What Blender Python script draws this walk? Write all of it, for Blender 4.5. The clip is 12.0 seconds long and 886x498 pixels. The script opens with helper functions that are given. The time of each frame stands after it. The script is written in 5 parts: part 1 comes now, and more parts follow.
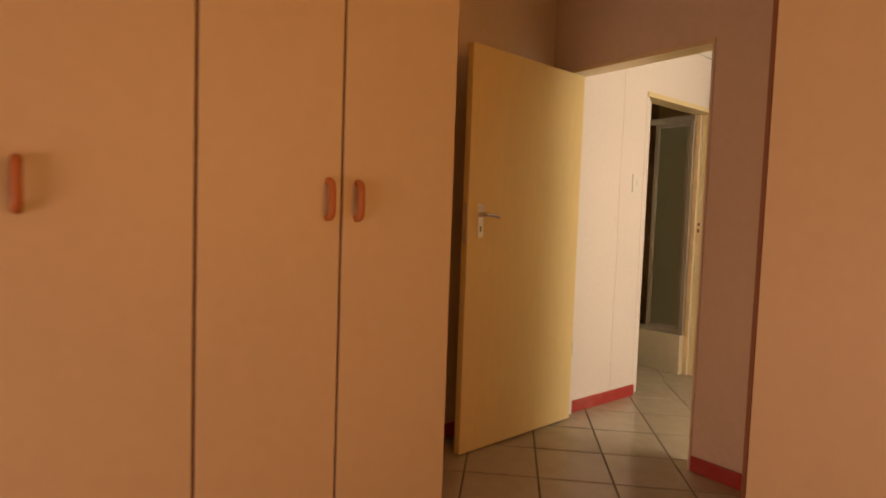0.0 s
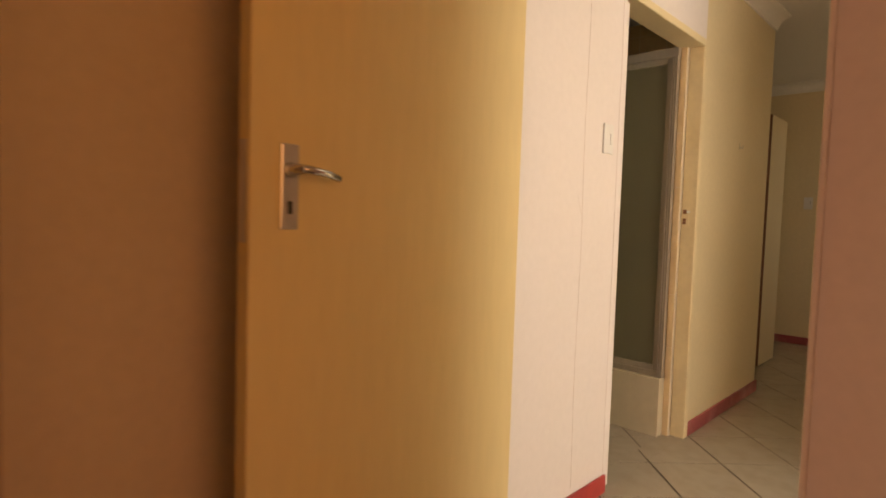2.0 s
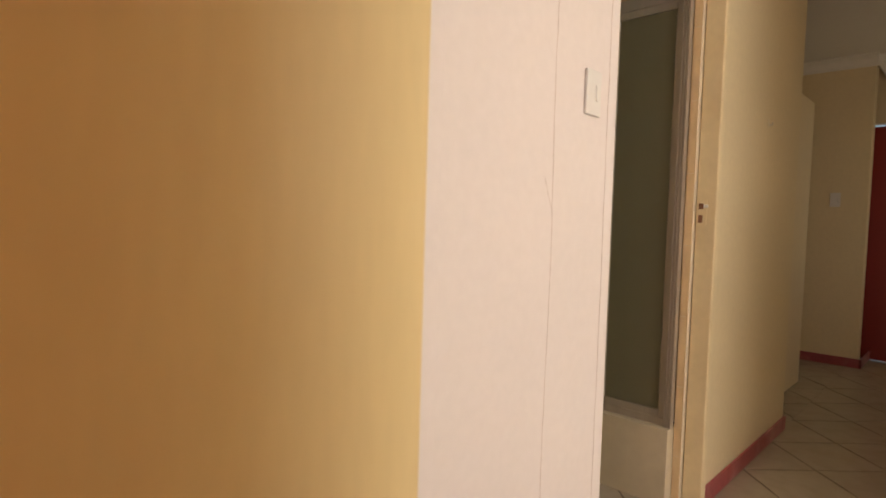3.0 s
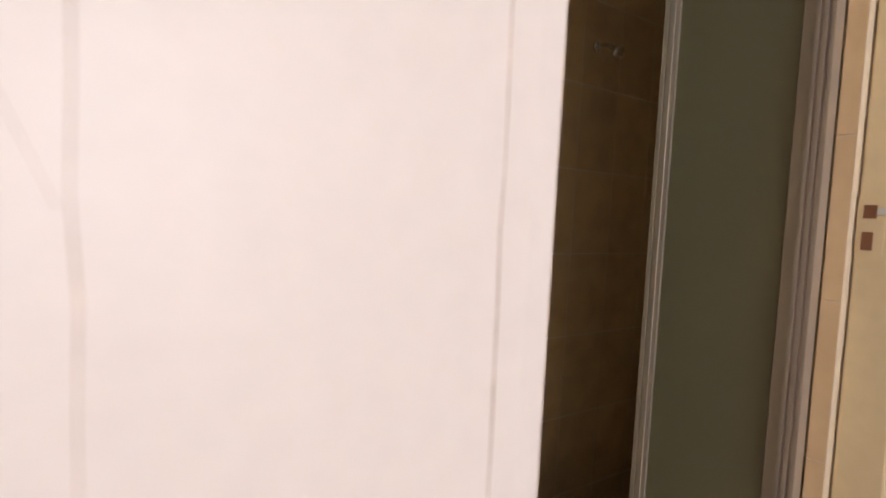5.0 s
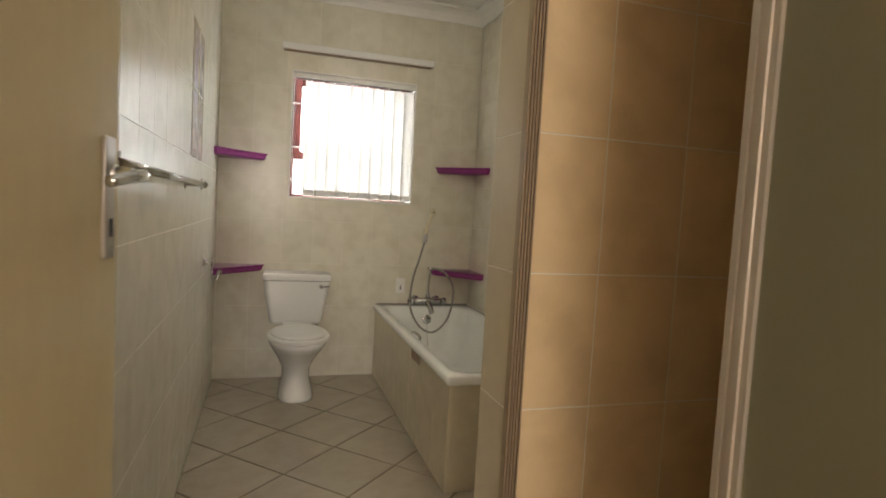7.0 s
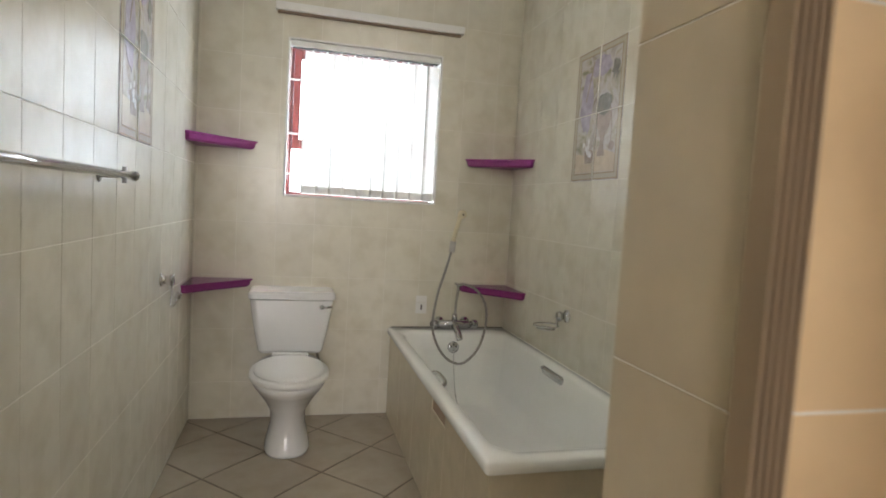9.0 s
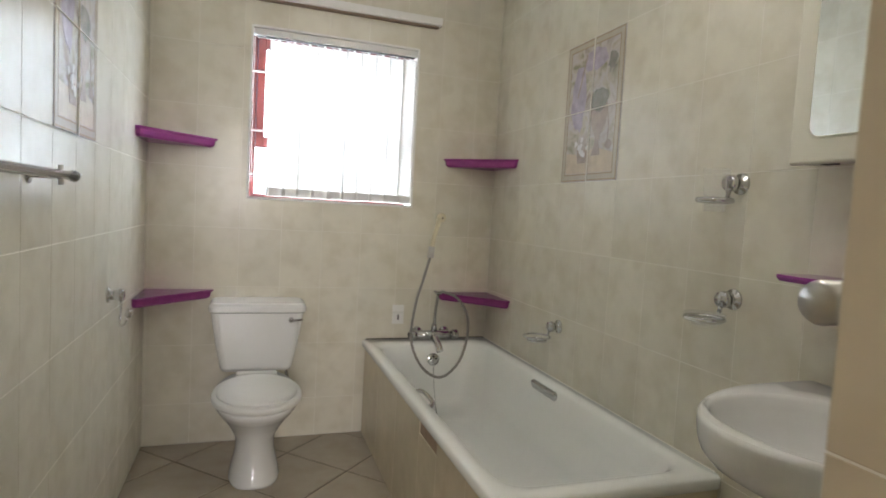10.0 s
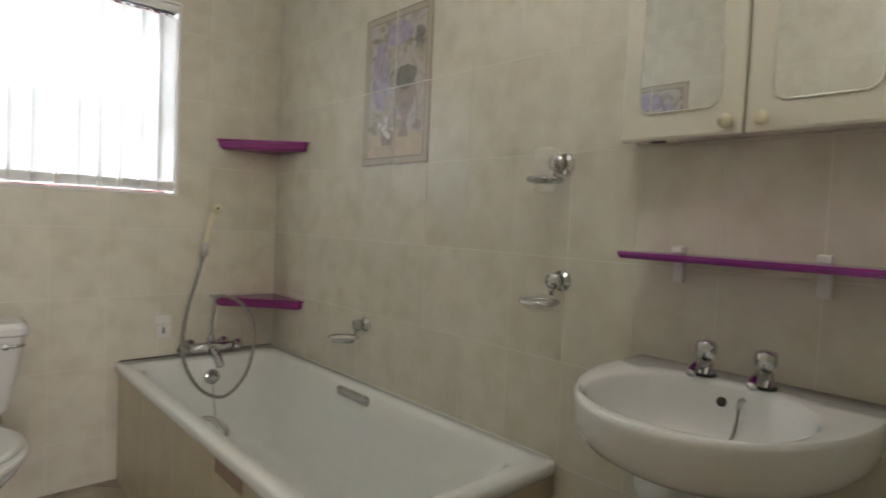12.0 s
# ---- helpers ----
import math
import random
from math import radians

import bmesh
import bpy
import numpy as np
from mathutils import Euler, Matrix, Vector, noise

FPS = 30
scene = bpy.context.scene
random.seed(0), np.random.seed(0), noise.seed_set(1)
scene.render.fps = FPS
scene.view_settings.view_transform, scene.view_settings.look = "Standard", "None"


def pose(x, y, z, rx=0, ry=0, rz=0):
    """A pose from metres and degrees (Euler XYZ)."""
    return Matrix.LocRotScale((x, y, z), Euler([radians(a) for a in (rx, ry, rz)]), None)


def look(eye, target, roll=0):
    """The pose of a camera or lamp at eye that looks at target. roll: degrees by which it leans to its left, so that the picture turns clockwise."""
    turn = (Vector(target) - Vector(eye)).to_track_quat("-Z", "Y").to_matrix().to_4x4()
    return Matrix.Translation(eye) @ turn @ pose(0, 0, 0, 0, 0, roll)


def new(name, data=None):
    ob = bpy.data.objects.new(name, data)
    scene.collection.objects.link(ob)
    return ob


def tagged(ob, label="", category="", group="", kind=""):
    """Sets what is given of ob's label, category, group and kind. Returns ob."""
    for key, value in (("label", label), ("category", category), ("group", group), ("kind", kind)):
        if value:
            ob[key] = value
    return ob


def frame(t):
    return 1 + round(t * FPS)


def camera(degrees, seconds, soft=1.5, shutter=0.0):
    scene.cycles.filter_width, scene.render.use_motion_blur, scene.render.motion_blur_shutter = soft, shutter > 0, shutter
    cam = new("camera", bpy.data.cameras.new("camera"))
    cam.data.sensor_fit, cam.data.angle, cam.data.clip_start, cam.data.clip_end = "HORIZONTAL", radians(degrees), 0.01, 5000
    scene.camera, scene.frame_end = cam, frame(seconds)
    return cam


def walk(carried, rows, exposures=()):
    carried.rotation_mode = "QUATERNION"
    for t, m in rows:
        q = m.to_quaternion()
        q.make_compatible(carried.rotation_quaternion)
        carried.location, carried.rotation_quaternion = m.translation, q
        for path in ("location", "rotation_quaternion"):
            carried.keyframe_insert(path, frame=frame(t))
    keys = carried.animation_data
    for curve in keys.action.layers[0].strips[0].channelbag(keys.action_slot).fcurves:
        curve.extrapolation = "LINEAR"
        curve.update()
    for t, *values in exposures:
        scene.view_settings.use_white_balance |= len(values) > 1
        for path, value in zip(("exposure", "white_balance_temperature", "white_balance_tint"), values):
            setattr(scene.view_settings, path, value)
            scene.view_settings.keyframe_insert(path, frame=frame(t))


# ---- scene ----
cam = camera(75.7, 12.0, soft=1.7, shutter=0.5)
PATH = [
    (0, (-3.482, -2.208, 1.186), (-2.244, -0.642, 1.07), 2.0),
    (0.5, (-3.193, -1.889, 1.169), (-1.87, -0.394, 1.063), 2.0),
    (1, (-2.893, -1.594, 1.133), (-1.493, -0.169, 1.032), 1.9),
    (1.5, (-2.565, -1.327, 1.109), (-1.129, 0.061, 1.011), 1.7),
    (2, (-2.195, -1.095, 1.116), (-0.747, 0.28, 1.009), 1.8),
    (2.5, (-1.83, -0.914, 1.103), (-0.371, 0.451, 1.0), 1.8),
    (4.5, (-0.545, -0.381, 1.141), (0.756, 1.134, 1.03), 2.1),
    (5, (-0.312, -0.302, 1.153), (0.873, 1.303, 1.023), 2.9),
    (5.5, (-0.105, -0.352, 1.15), (0.858, 1.397, 1.024), 2.7),
    (6, (0.044, -0.277, 1.179), (0.86, 1.543, 1.033), 3.0),
    (6.5, (0.181, -0.175, 1.141), (0.865, 1.7, 1.007), 3.1),
    (7, (0.305, -0.058, 1.151), (0.897, 1.848, 1.016), 3.2),
    (9, (0.492, 0.668, 1.161), (0.999, 2.597, 1.02), 3.4),
    (9.5, (0.475, 0.795, 1.169), (1.022, 2.714, 1.031), 3.3),
    (10, (0.45, 0.886, 1.165), (1.092, 2.776, 1.036), 3.2),
    (10.5, (0.424, 0.967, 1.164), (1.154, 2.825, 1.043), 3.2),
    (11, (0.428, 1.056, 1.152), (1.232, 2.884, 1.038), 3.1),
    (11.5, (0.423, 1.136, 1.121), (1.378, 2.891, 1.024), 3.3),
    (11.6, (0.423, 1.147, 1.119), (1.487, 2.837, 1.021), 3.2),
    (11.8, (0.423, 1.167, 1.114), (1.678, 2.722, 1.022), 2.9),
    (12, (0.423, 1.182, 1.111), (1.779, 2.65, 1.023), 2.6),
]
EXPOSURES = [(0, -0.86, 9300, 10), (1.4, -0.8, 9300, 10), (2.0, -0.6, 8400, 10), (2.5, -0.6, 7800, 10), (4.3, -0.55, 5900, 10), (5.5, -0.4, 6000, 10), (6.0, -0.48, 7000, 10), (6.5, -0.22, 7300, 10), (7.0, -0.15, 7300, 10), (9.0, 0.1, 6400, 10), (11.2, 0.16, 6300, 10), (12.0, -0.08, 6400, 10)]
walk(cam, [(t, look(eye, target, roll)) for t, eye, target, roll in PATH], EXPOSURES)

# ---- world, sun, window light and added fill lamps ----
world = bpy.data.worlds.new("sky")
scene.world = world
world.use_nodes = True
wn = world.node_tree.nodes
sky = wn.new("ShaderNodeTexSky")
sky.sky_type, sky.sun_disc, sky.sun_elevation, sky.sun_rotation = "NISHITA", False, radians(50), radians(200)
world.node_tree.links.new(sky.outputs[0], wn["Background"].inputs[0])
wn["Background"].inputs[1].default_value = 0.12


def lamp(name, kind, m, energy, colour, size=1.0, size_y=None, angle=0.5):
    data = bpy.data.lights.new(name, kind)
    data.energy, data.color = energy, colour
    if kind == "AREA":
        data.shape, data.size, data.size_y = "RECTANGLE", size, size_y or size
    if kind == "POINT":
        data.shadow_soft_size = size
    if kind == "SUN":
        data.angle = radians(angle)
    ob = new(name, data)
    ob.matrix_world = m
    return ob


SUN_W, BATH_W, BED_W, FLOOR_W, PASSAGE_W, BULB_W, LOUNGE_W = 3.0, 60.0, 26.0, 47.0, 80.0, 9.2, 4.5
lamp("sun", "SUN", look((6, -10, 12), (0, 0, 0)), SUN_W, (1.0, 0.93, 0.82))
lamp("bathroom_window_light", "AREA", look((0.83, 4.02, 1.6), (0.83, 2.0, 1.15)), BATH_W, (0.76, 0.87, 1.0), 0.8, 0.8)
lamp("bedroom_curtain_light", "AREA", look((-2.35, -3.68, 1.6), (-2.3, 0.0, 1.2)), BED_W, (1.0, 0.35, 0.03), 1.6, 1.2)
# low pinkish fill lamp, added in an unseen wall opening
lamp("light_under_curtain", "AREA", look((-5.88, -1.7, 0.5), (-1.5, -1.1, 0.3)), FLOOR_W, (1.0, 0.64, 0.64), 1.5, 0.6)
lamp("passage_window_light", "AREA", look((-0.05, -3.18, 1.55), (0.3, 0.0, 1.1)), PASSAGE_W, (1.0, 0.94, 0.93), 1.2, 1.3)
# weak fill added in an unseen opening to brighten the lounge
lamp("lounge_window_light", "AREA", look((3.6, -1.38, 1.5), (3.7, 0.2, 1.0)), LOUNGE_W, (1.0, 0.84, 0.62), 1.0, 1.1)
lamp("bathroom_bulb", "POINT", pose(1.1, 1.8, 2.30), BULB_W, (1.0, 0.95, 0.88), 0.085)

# ---- materials ----


def mat(name, col, rough=0.5, metal=0.0, var=0.06, big=1.5, fine=35.0, bump=0.0, rnd=0.0, blotch=None, amount=0.0, stretch=(1, 1, 1), coat=0.0, bump_scale=120.0):
    """A painted, glazed or metal surface with variation at two scales in world space, and a shift from piece to piece."""
    m = bpy.data.materials.new(name)
    m.use_nodes = True
    n, link = m.node_tree.nodes, m.node_tree.links.new
    b = n["Principled BSDF"]
    b.inputs["Roughness"].default_value, b.inputs["Metallic"].default_value = rough, metal
    b.inputs["Coat Weight"].default_value = coat
    b.inputs["Coat Roughness"].default_value = 0.08
    geo = n.new("ShaderNodeNewGeometry")
    mp = n.new("ShaderNodeMapping")
    mp.inputs["Scale"].default_value = stretch
    link(geo.outputs["Position"], mp.inputs["Vector"])
    n1, n2 = n.new("ShaderNodeTexNoise"), n.new("ShaderNodeTexNoise")
    for node, scale, detail in ((n1, big, 4), (n2, fine, 3)):
        node.inputs["Scale"].default_value, node.inputs["Detail"].default_value = scale, detail
        link(mp.outputs[0], node.inputs["Vector"])
    add = n.new("ShaderNodeMath")
    add.operation = "ADD"
    link(n1.outputs["Fac"], add.inputs[0]), link(n2.outputs["Fac"], add.inputs[1])
    ramp = n.new("ShaderNodeMapRange")
    ramp.inputs["From Min"].default_value, ramp.inputs["From Max"].default_value = 0.6, 1.4
    ramp.inputs["To Min"].default_value, ramp.inputs["To Max"].default_value = 1 - var, 1 + var
    link(add.outputs[0], ramp.inputs["Value"])
    last = ramp.outputs[0]
    if rnd:
        info = n.new("ShaderNodeObjectInfo")
        r = n.new("ShaderNodeMapRange")
        r.inputs["To Min"].default_value, r.inputs["To Max"].default_value = 1 - rnd, 1 + rnd
        link(info.outputs["Random"], r.inputs["Value"])
        mul = n.new("ShaderNodeMath")
        mul.operation = "MULTIPLY"
        link(last, mul.inputs[0]), link(r.outputs[0], mul.inputs[1])
        last = mul.outputs[0]
    vec = n.new("ShaderNodeVectorMath")
    vec.operation = "SCALE"
    vec.inputs[0].default_value = col
    link(last, vec.inputs["Scale"])
    out = vec.outputs[0]
    if blotch:
        n3 = n.new("ShaderNodeTexNoise")
        n3.inputs["Scale"].default_value, n3.inputs["Detail"].default_value = big * 3.1, 6
        link(mp.outputs[0], n3.inputs["Vector"])
        rr = n.new("ShaderNodeMapRange")
        rr.inputs["From Min"].default_value, rr.inputs["From Max"].default_value, rr.inputs["To Max"].default_value = 0.45, 0.7, amount
        link(n3.outputs["Fac"], rr.inputs["Value"])
        mix = n.new("ShaderNodeMix")
        mix.data_type = "RGBA"
        link(rr.outputs[0], mix.inputs["Factor"]), link(out, mix.inputs["A"])
        mix.inputs["B"].default_value = (*blotch, 1)
        out = mix.outputs["Result"]
    link(out, b.inputs["Base Color"])
    if bump:
        nb = n.new("ShaderNodeTexNoise")
        nb.inputs["Scale"].default_value, nb.inputs["Detail"].default_value = bump_scale, 3
        link(mp.outputs[0], nb.inputs["Vector"])
        bp = n.new("ShaderNodeBump")
        bp.inputs["Strength"].default_value, bp.inputs["Distance"].default_value = bump, 0.002
        link(nb.outputs["Fac"], bp.inputs["Height"]), link(bp.outputs[0], b.inputs["Normal"])
    return m


CREAM = mat("cream_wall_paint", (0.76, 0.65, 0.43), 0.5, var=0.05, bump=0.15, bump_scale=60)
PINKWHITE = mat("off_white_wall_paint", (0.80, 0.745, 0.725), 0.45, var=0.035, bump=0.12, bump_scale=50)
BEDWALL = mat("bedroom_wall_paint", (0.72, 0.60, 0.47), 0.6, var=0.05, bump=0.15, bump_scale=60)
CEIL = mat("white_ceiling_paint", (0.78, 0.77, 0.74), 0.8, var=0.03, bump=0.1)
TRIMW = mat("white_cornice", (0.80, 0.79, 0.75), 0.6, var=0.03)
REDPAINT = mat("red_skirting_paint", (0.42, 0.045, 0.045), 0.35, var=0.15, blotch=(0.5, 0.18, 0.16), amount=0.4)
MAROON = mat("faded_maroon_paint", (0.34, 0.07, 0.08), 0.4, var=0.2, blotch=(0.6, 0.4, 0.36), amount=0.5)
REDDOOR = mat("dark_red_door_paint", (0.26, 0.02, 0.015), 0.35, var=0.1)
MELAMINE = mat("cream_melamine", (0.74, 0.63, 0.43), 0.42, var=0.03, fine=20, bump=0.05)
WOODH = mat("orange_wood_handle", (0.50, 0.17, 0.06), 0.4, var=0.2, stretch=(6, 6, 1))
DARKGAP = mat("brown_edge_and_gap_shade", (0.22, 0.10, 0.05), 0.6)
BATHDOOR = mat("cream_gloss_enamel", (0.82, 0.71, 0.46), 0.16, var=0.04, bump=0.12, bump_scale=25, stretch=(1, 1, 0.2))
LEAFP = mat("cream_door_paint", (0.80, 0.65, 0.345), 0.5, var=0.04, bump=0.12, bump_scale=25, stretch=(1, 1, 0.2))
FRAMEP = mat("cream_frame_enamel", (0.78, 0.66, 0.42), 0.3, var=0.06, blotch=(0.55, 0.42, 0.25), amount=0.25)
CHROME = mat("chrome", (0.58, 0.58, 0.59), 0.1, 1.0, var=0.05)
SATIN = mat("satin_steel", (0.62, 0.60, 0.58), 0.28, 1.0, var=0.08)
ALU = mat("weathered_aluminium", (0.49, 0.445, 0.385), 0.38, 0.55, var=0.1, stretch=(1, 1, 0.1))
BRONZE = mat("stained_aluminium", (0.40, 0.31, 0.21), 0.4, 0.35, var=0.15, stretch=(1, 1, 0.1))
HOSE = mat("dull_ribbed_steel", (0.30, 0.29, 0.27), 0.35, 0.9, var=0.15, big=60)
DARK = mat("black_rubber", (0.03, 0.028, 0.025), 0.6)
TILE = mat("mottled_grey_green_tile", (0.725, 0.69, 0.585), 0.24, var=0.05, big=3.2, fine=16, rnd=0.03, blotch=(0.62, 0.577, 0.458), amount=0.68)
ENDTILE = mat("mottled_beige_tile", (0.62, 0.55, 0.41), 0.26, var=0.08, big=3.4, fine=15, rnd=0.03, blotch=(0.55, 0.48, 0.355), amount=0.5)
TANTILE = mat("mottled_tan_tile", (0.75, 0.575, 0.345), 0.28, var=0.06, big=2.6, fine=14, rnd=0.035, blotch=(0.52, 0.38, 0.225), amount=0.5)
GROUT = mat("pale_grout", (0.80, 0.775, 0.70), 0.8, var=0.08)
TANGROUT = mat("sand_grout", (0.72, 0.62, 0.47), 0.8, var=0.08)
FTILE = mat("cream_floor_tile", (0.42, 0.365, 0.29), 0.22, var=0.05, big=3.0, fine=20, rnd=0.03, blotch=(0.33, 0.275, 0.21), amount=0.4)
FGROUT = mat("brown_floor_grout", (0.13, 0.095, 0.07), 0.85, var=0.2)
CERAMIC = mat("white_ceramic", (0.82, 0.82, 0.81), 0.1, var=0.015, coat=0.3)
ACRYLIC = mat("white_bath_enamel", (0.91, 0.92, 0.89), 0.10, var=0.015, coat=0.2)
PLASTIC = mat("white_plastic", (0.78, 0.77, 0.74), 0.3, var=0.02)
AGED = mat("yellowed_plastic", (0.74, 0.68, 0.50), 0.35, var=0.06)
PURPLE = mat("purple_moulded_plastic", (0.36, 0.06, 0.28), 0.22, var=0.12, coat=0.3)
PURPLE2 = mat("purple_perspex", (0.34, 0.04, 0.33), 0.08, var=0.05, coat=0.5)


def see_through(m, col, amount):
    """Lets part of the light straight through a coloured plastic."""
    n, link = m.node_tree.nodes, m.node_tree.links.new
    tr, mix = n.new("ShaderNodeBsdfTransparent"), n.new("ShaderNodeMixShader")
    tr.inputs[0].default_value, mix.inputs[0].default_value = (*col, 1), amount
    link(n["Principled BSDF"].outputs[0], mix.inputs[1]), link(tr.outputs[0], mix.inputs[2])
    link(mix.outputs[0], n["Material Output"].inputs[0])


see_through(PURPLE, (0.80, 0.42, 0.95), 0.2)
see_through(PURPLE2, (0.80, 0.40, 0.92), 0.15)
WINRED = mat("red_oxide_frame_paint", (0.15, 0.022, 0.017), 0.4, var=0.12)
CABW = mat("ivory_cabinet_paint", (0.76, 0.73, 0.62), 0.3, var=0.02)
MIRROR = mat("mirror", (0.86, 0.88, 0.87), 0.015, 1.0, var=0.0)
PLASTER = mat("window_sill_plaster", (0.80, 0.79, 0.76), 0.5, var=0.03)
GREYPATCH = mat("bare_board", (0.30, 0.22, 0.16), 0.8, var=0.2)
LINE = mat("dirt_in_crack", (0.60, 0.51, 0.46), 0.9, var=0.3)
SEALANT = mat("dark_mould_sealant", (0.10, 0.08, 0.07), 0.7, var=0.3)
GROUNDM = mat("dry_ground", (0.35, 0.30, 0.24), 0.9, var=0.2)
OUTWALL = mat("plastered_garden_wall", (0.62, 0.58, 0.52), 0.9, var=0.08)
GRAVEL_D = mat("black_pebble", (0.035, 0.032, 0.03), 0.35, var=0.2)
GRAVEL_L = mat("pale_mosaic_bed", (0.60, 0.57, 0.53), 0.6, var=0.1)


def slat_material():
    m = bpy.data.materials.new("white_blind_fabric")
    m.use_nodes = True
    n, link = m.node_tree.nodes, m.node_tree.links.new
    b = n["Principled BSDF"]
    b.inputs["Base Color"].default_value, b.inputs["Roughness"].default_value = (0.82, 0.80, 0.77, 1), 0.8
    tr, mix = n.new("ShaderNodeBsdfTranslucent"), n.new("ShaderNodeMixShader")
    tr.inputs[0].default_value = (0.78, 0.76, 0.73, 1)
    wave = n.new("ShaderNodeTexNoise")
    wave.inputs["Scale"].default_value = 260
    bp = n.new("ShaderNodeBump")
    bp.inputs["Strength"].default_value, bp.inputs["Distance"].default_value = 0.15, 0.001
    link(wave.outputs["Fac"], bp.inputs["Height"]), link(bp.outputs[0], b.inputs["Normal"])
    mix.inputs[0].default_value = 0.45
    link(b.outputs[0], mix.inputs[1]), link(tr.outputs[0], mix.inputs[2])
    link(mix.outputs[0], n["Material Output"].inputs[0])
    return m


def glass_material(name, col, rough, alpha):
    m = bpy.data.materials.new(name)
    m.use_nodes = True
    n, link = m.node_tree.nodes, m.node_tree.links.new
    b = n["Principled BSDF"]
    b.inputs["Base Color"].default_value, b.inputs["Roughness"].default_value = (*col, 1), rough
    b.inputs["Transmission Weight"].default_value, b.inputs["IOR"].default_value = alpha, 1.45
    noise_t, bp = n.new("ShaderNodeTexNoise"), n.new("ShaderNodeBump")
    noise_t.inputs["Scale"].default_value = 90
    bp.inputs["Strength"].default_value, bp.inputs["Distance"].default_value = 0.1, 0.001
    link(noise_t.outputs["Fac"], bp.inputs["Height"]), link(bp.outputs[0], b.inputs["Normal"])
    return m


SLAT = slat_material()
FROST = glass_material("obscure_shower_glass", (0.325, 0.315, 0.205), 0.34, 0.55)
PANE = glass_material("clear_glass", (0.95, 0.97, 0.96), 0.0, 1.0)
CLEAR = glass_material("clear_plastic", (0.85, 0.86, 0.84), 0.08, 0.0)
CLEAR.node_tree.nodes["Principled BSDF"].inputs["Alpha"].default_value = 0.09

# ---- mesh helpers ----


def mesh(name, bm, material, smooth=False):
    me = bpy.data.meshes.new(name)
    bmesh.ops.recalc_face_normals(bm, faces=bm.faces[:])
    bm.to_mesh(me)
    bm.free()
    for m in material if isinstance(material, (list, tuple)) else [material]:
        me.materials.append(m)
    if smooth:
        for p in me.polygons:
            p.use_smooth = True
    return me


def finish(ob, bevel=0.0, seg=2):
    if bevel:
        mod = ob.modifiers.new("edge", "BEVEL")
        mod.width, mod.segments, mod.limit_method, mod.angle_limit = bevel, seg, "ANGLE", radians(40)
    return ob


def part(name, bm, material, parent, label="", bevel=0.0, smooth=False):
    ob = new(name, mesh(name, bm, material, smooth))
    ob.parent = parent
    finish(ob, bevel)
    return tagged(ob, label)


def thing(name, m, label, category, group=""):
    ob = new(name)
    ob.empty_display_size = 0.1
    ob.matrix_world = m
    return tagged(ob, label, category, group)


def solid(name, bm, material, label, category, kind="", bevel=0.0, smooth=False, group=""):
    return tagged(finish(new(name, mesh(name, bm, material, smooth)), bevel), label, category, group, kind)


def B(*boxes):
    """A bmesh of boxes, each x0, x1, y0, y1, z0, z1."""
    bm = bmesh.new()
    for x0, x1, y0, y1, z0, z1 in boxes:
        v = [bm.verts.new((x, y, z)) for x in (x0, x1) for y in (y0, y1) for z in (z0, z1)]
        for f in ((0, 1, 3, 2), (4, 6, 7, 5), (0, 4, 5, 1), (2, 3, 7, 6), (0, 2, 6, 4), (1, 5, 7, 3)):
            bm.faces.new([v[i] for i in f])
    return bm


def loft(rings, cap0=True, cap1=True, bm=None, closed=True):
    bm = bm or bmesh.new()
    vs = [[bm.verts.new(p) for p in ring] for ring in rings]
    n = len(vs[0])
    for a, b in zip(vs, vs[1:]):
        for i in range(n if closed else n - 1):
            bm.faces.new((a[i], a[(i + 1) % n], b[(i + 1) % n], b[i]))
    if cap0:
        bm.faces.new(vs[0])
    if cap1:
        bm.faces.new(vs[-1])
    return bm


def oval(cx, cy, z, rx, ry, p=2.0, n=36):
    out = []
    for k in range(n):
        a = 2 * math.pi * k / n
        c, s = math.cos(a), math.sin(a)
        out.append((cx + rx * math.copysign(abs(c) ** (2 / p), c), cy + ry * math.copysign(abs(s) ** (2 / p), s), z))
    return out


def tube(points, r, n=10, bm=None, closed=False, caps=True):
    """A round bar along points; r is one radius or one for each point."""
    pts = [Vector(p) for p in points]
    rs = r if isinstance(r, (list, tuple)) else [r] * len(pts)
    rings, up = [], None
    for i, p in enumerate(pts):
        a = pts[(i - 1) % len(pts)] if closed or i else p
        b = pts[(i + 1) % len(pts)] if closed or i < len(pts) - 1 else p
        d = (b - a).normalized()
        if up is None:
            up = d.orthogonal().normalized()
        up = (up - d * up.dot(d)).normalized()
        side = d.cross(up)
        rings.append([p + rs[i] * (math.cos(2 * math.pi * k / n) * up + math.sin(2 * math.pi * k / n) * side) for k in range(n)])
    if closed:
        rings.append(rings[0])
        return loft(rings, False, False, bm)
    return loft(rings, caps, caps, bm)


def bez(points, n=12):
    """A smooth line through points (Catmull-Rom)."""
    pts = [Vector(p) for p in points]
    out = []
    for i in range(len(pts) - 1):
        p0, p1, p2, p3 = pts[max(i - 1, 0)], pts[i], pts[i + 1], pts[min(i + 2, len(pts) - 1)]
        for k in range(n):
            t = k / n
            out.append(0.5 * (2 * p1 + (p2 - p0) * t + (2 * p0 - 5 * p1 + 4 * p2 - p3) * t * t + (3 * p1 - p0 - 3 * p2 + p3) * t ** 3))
    return out + [pts[-1]]


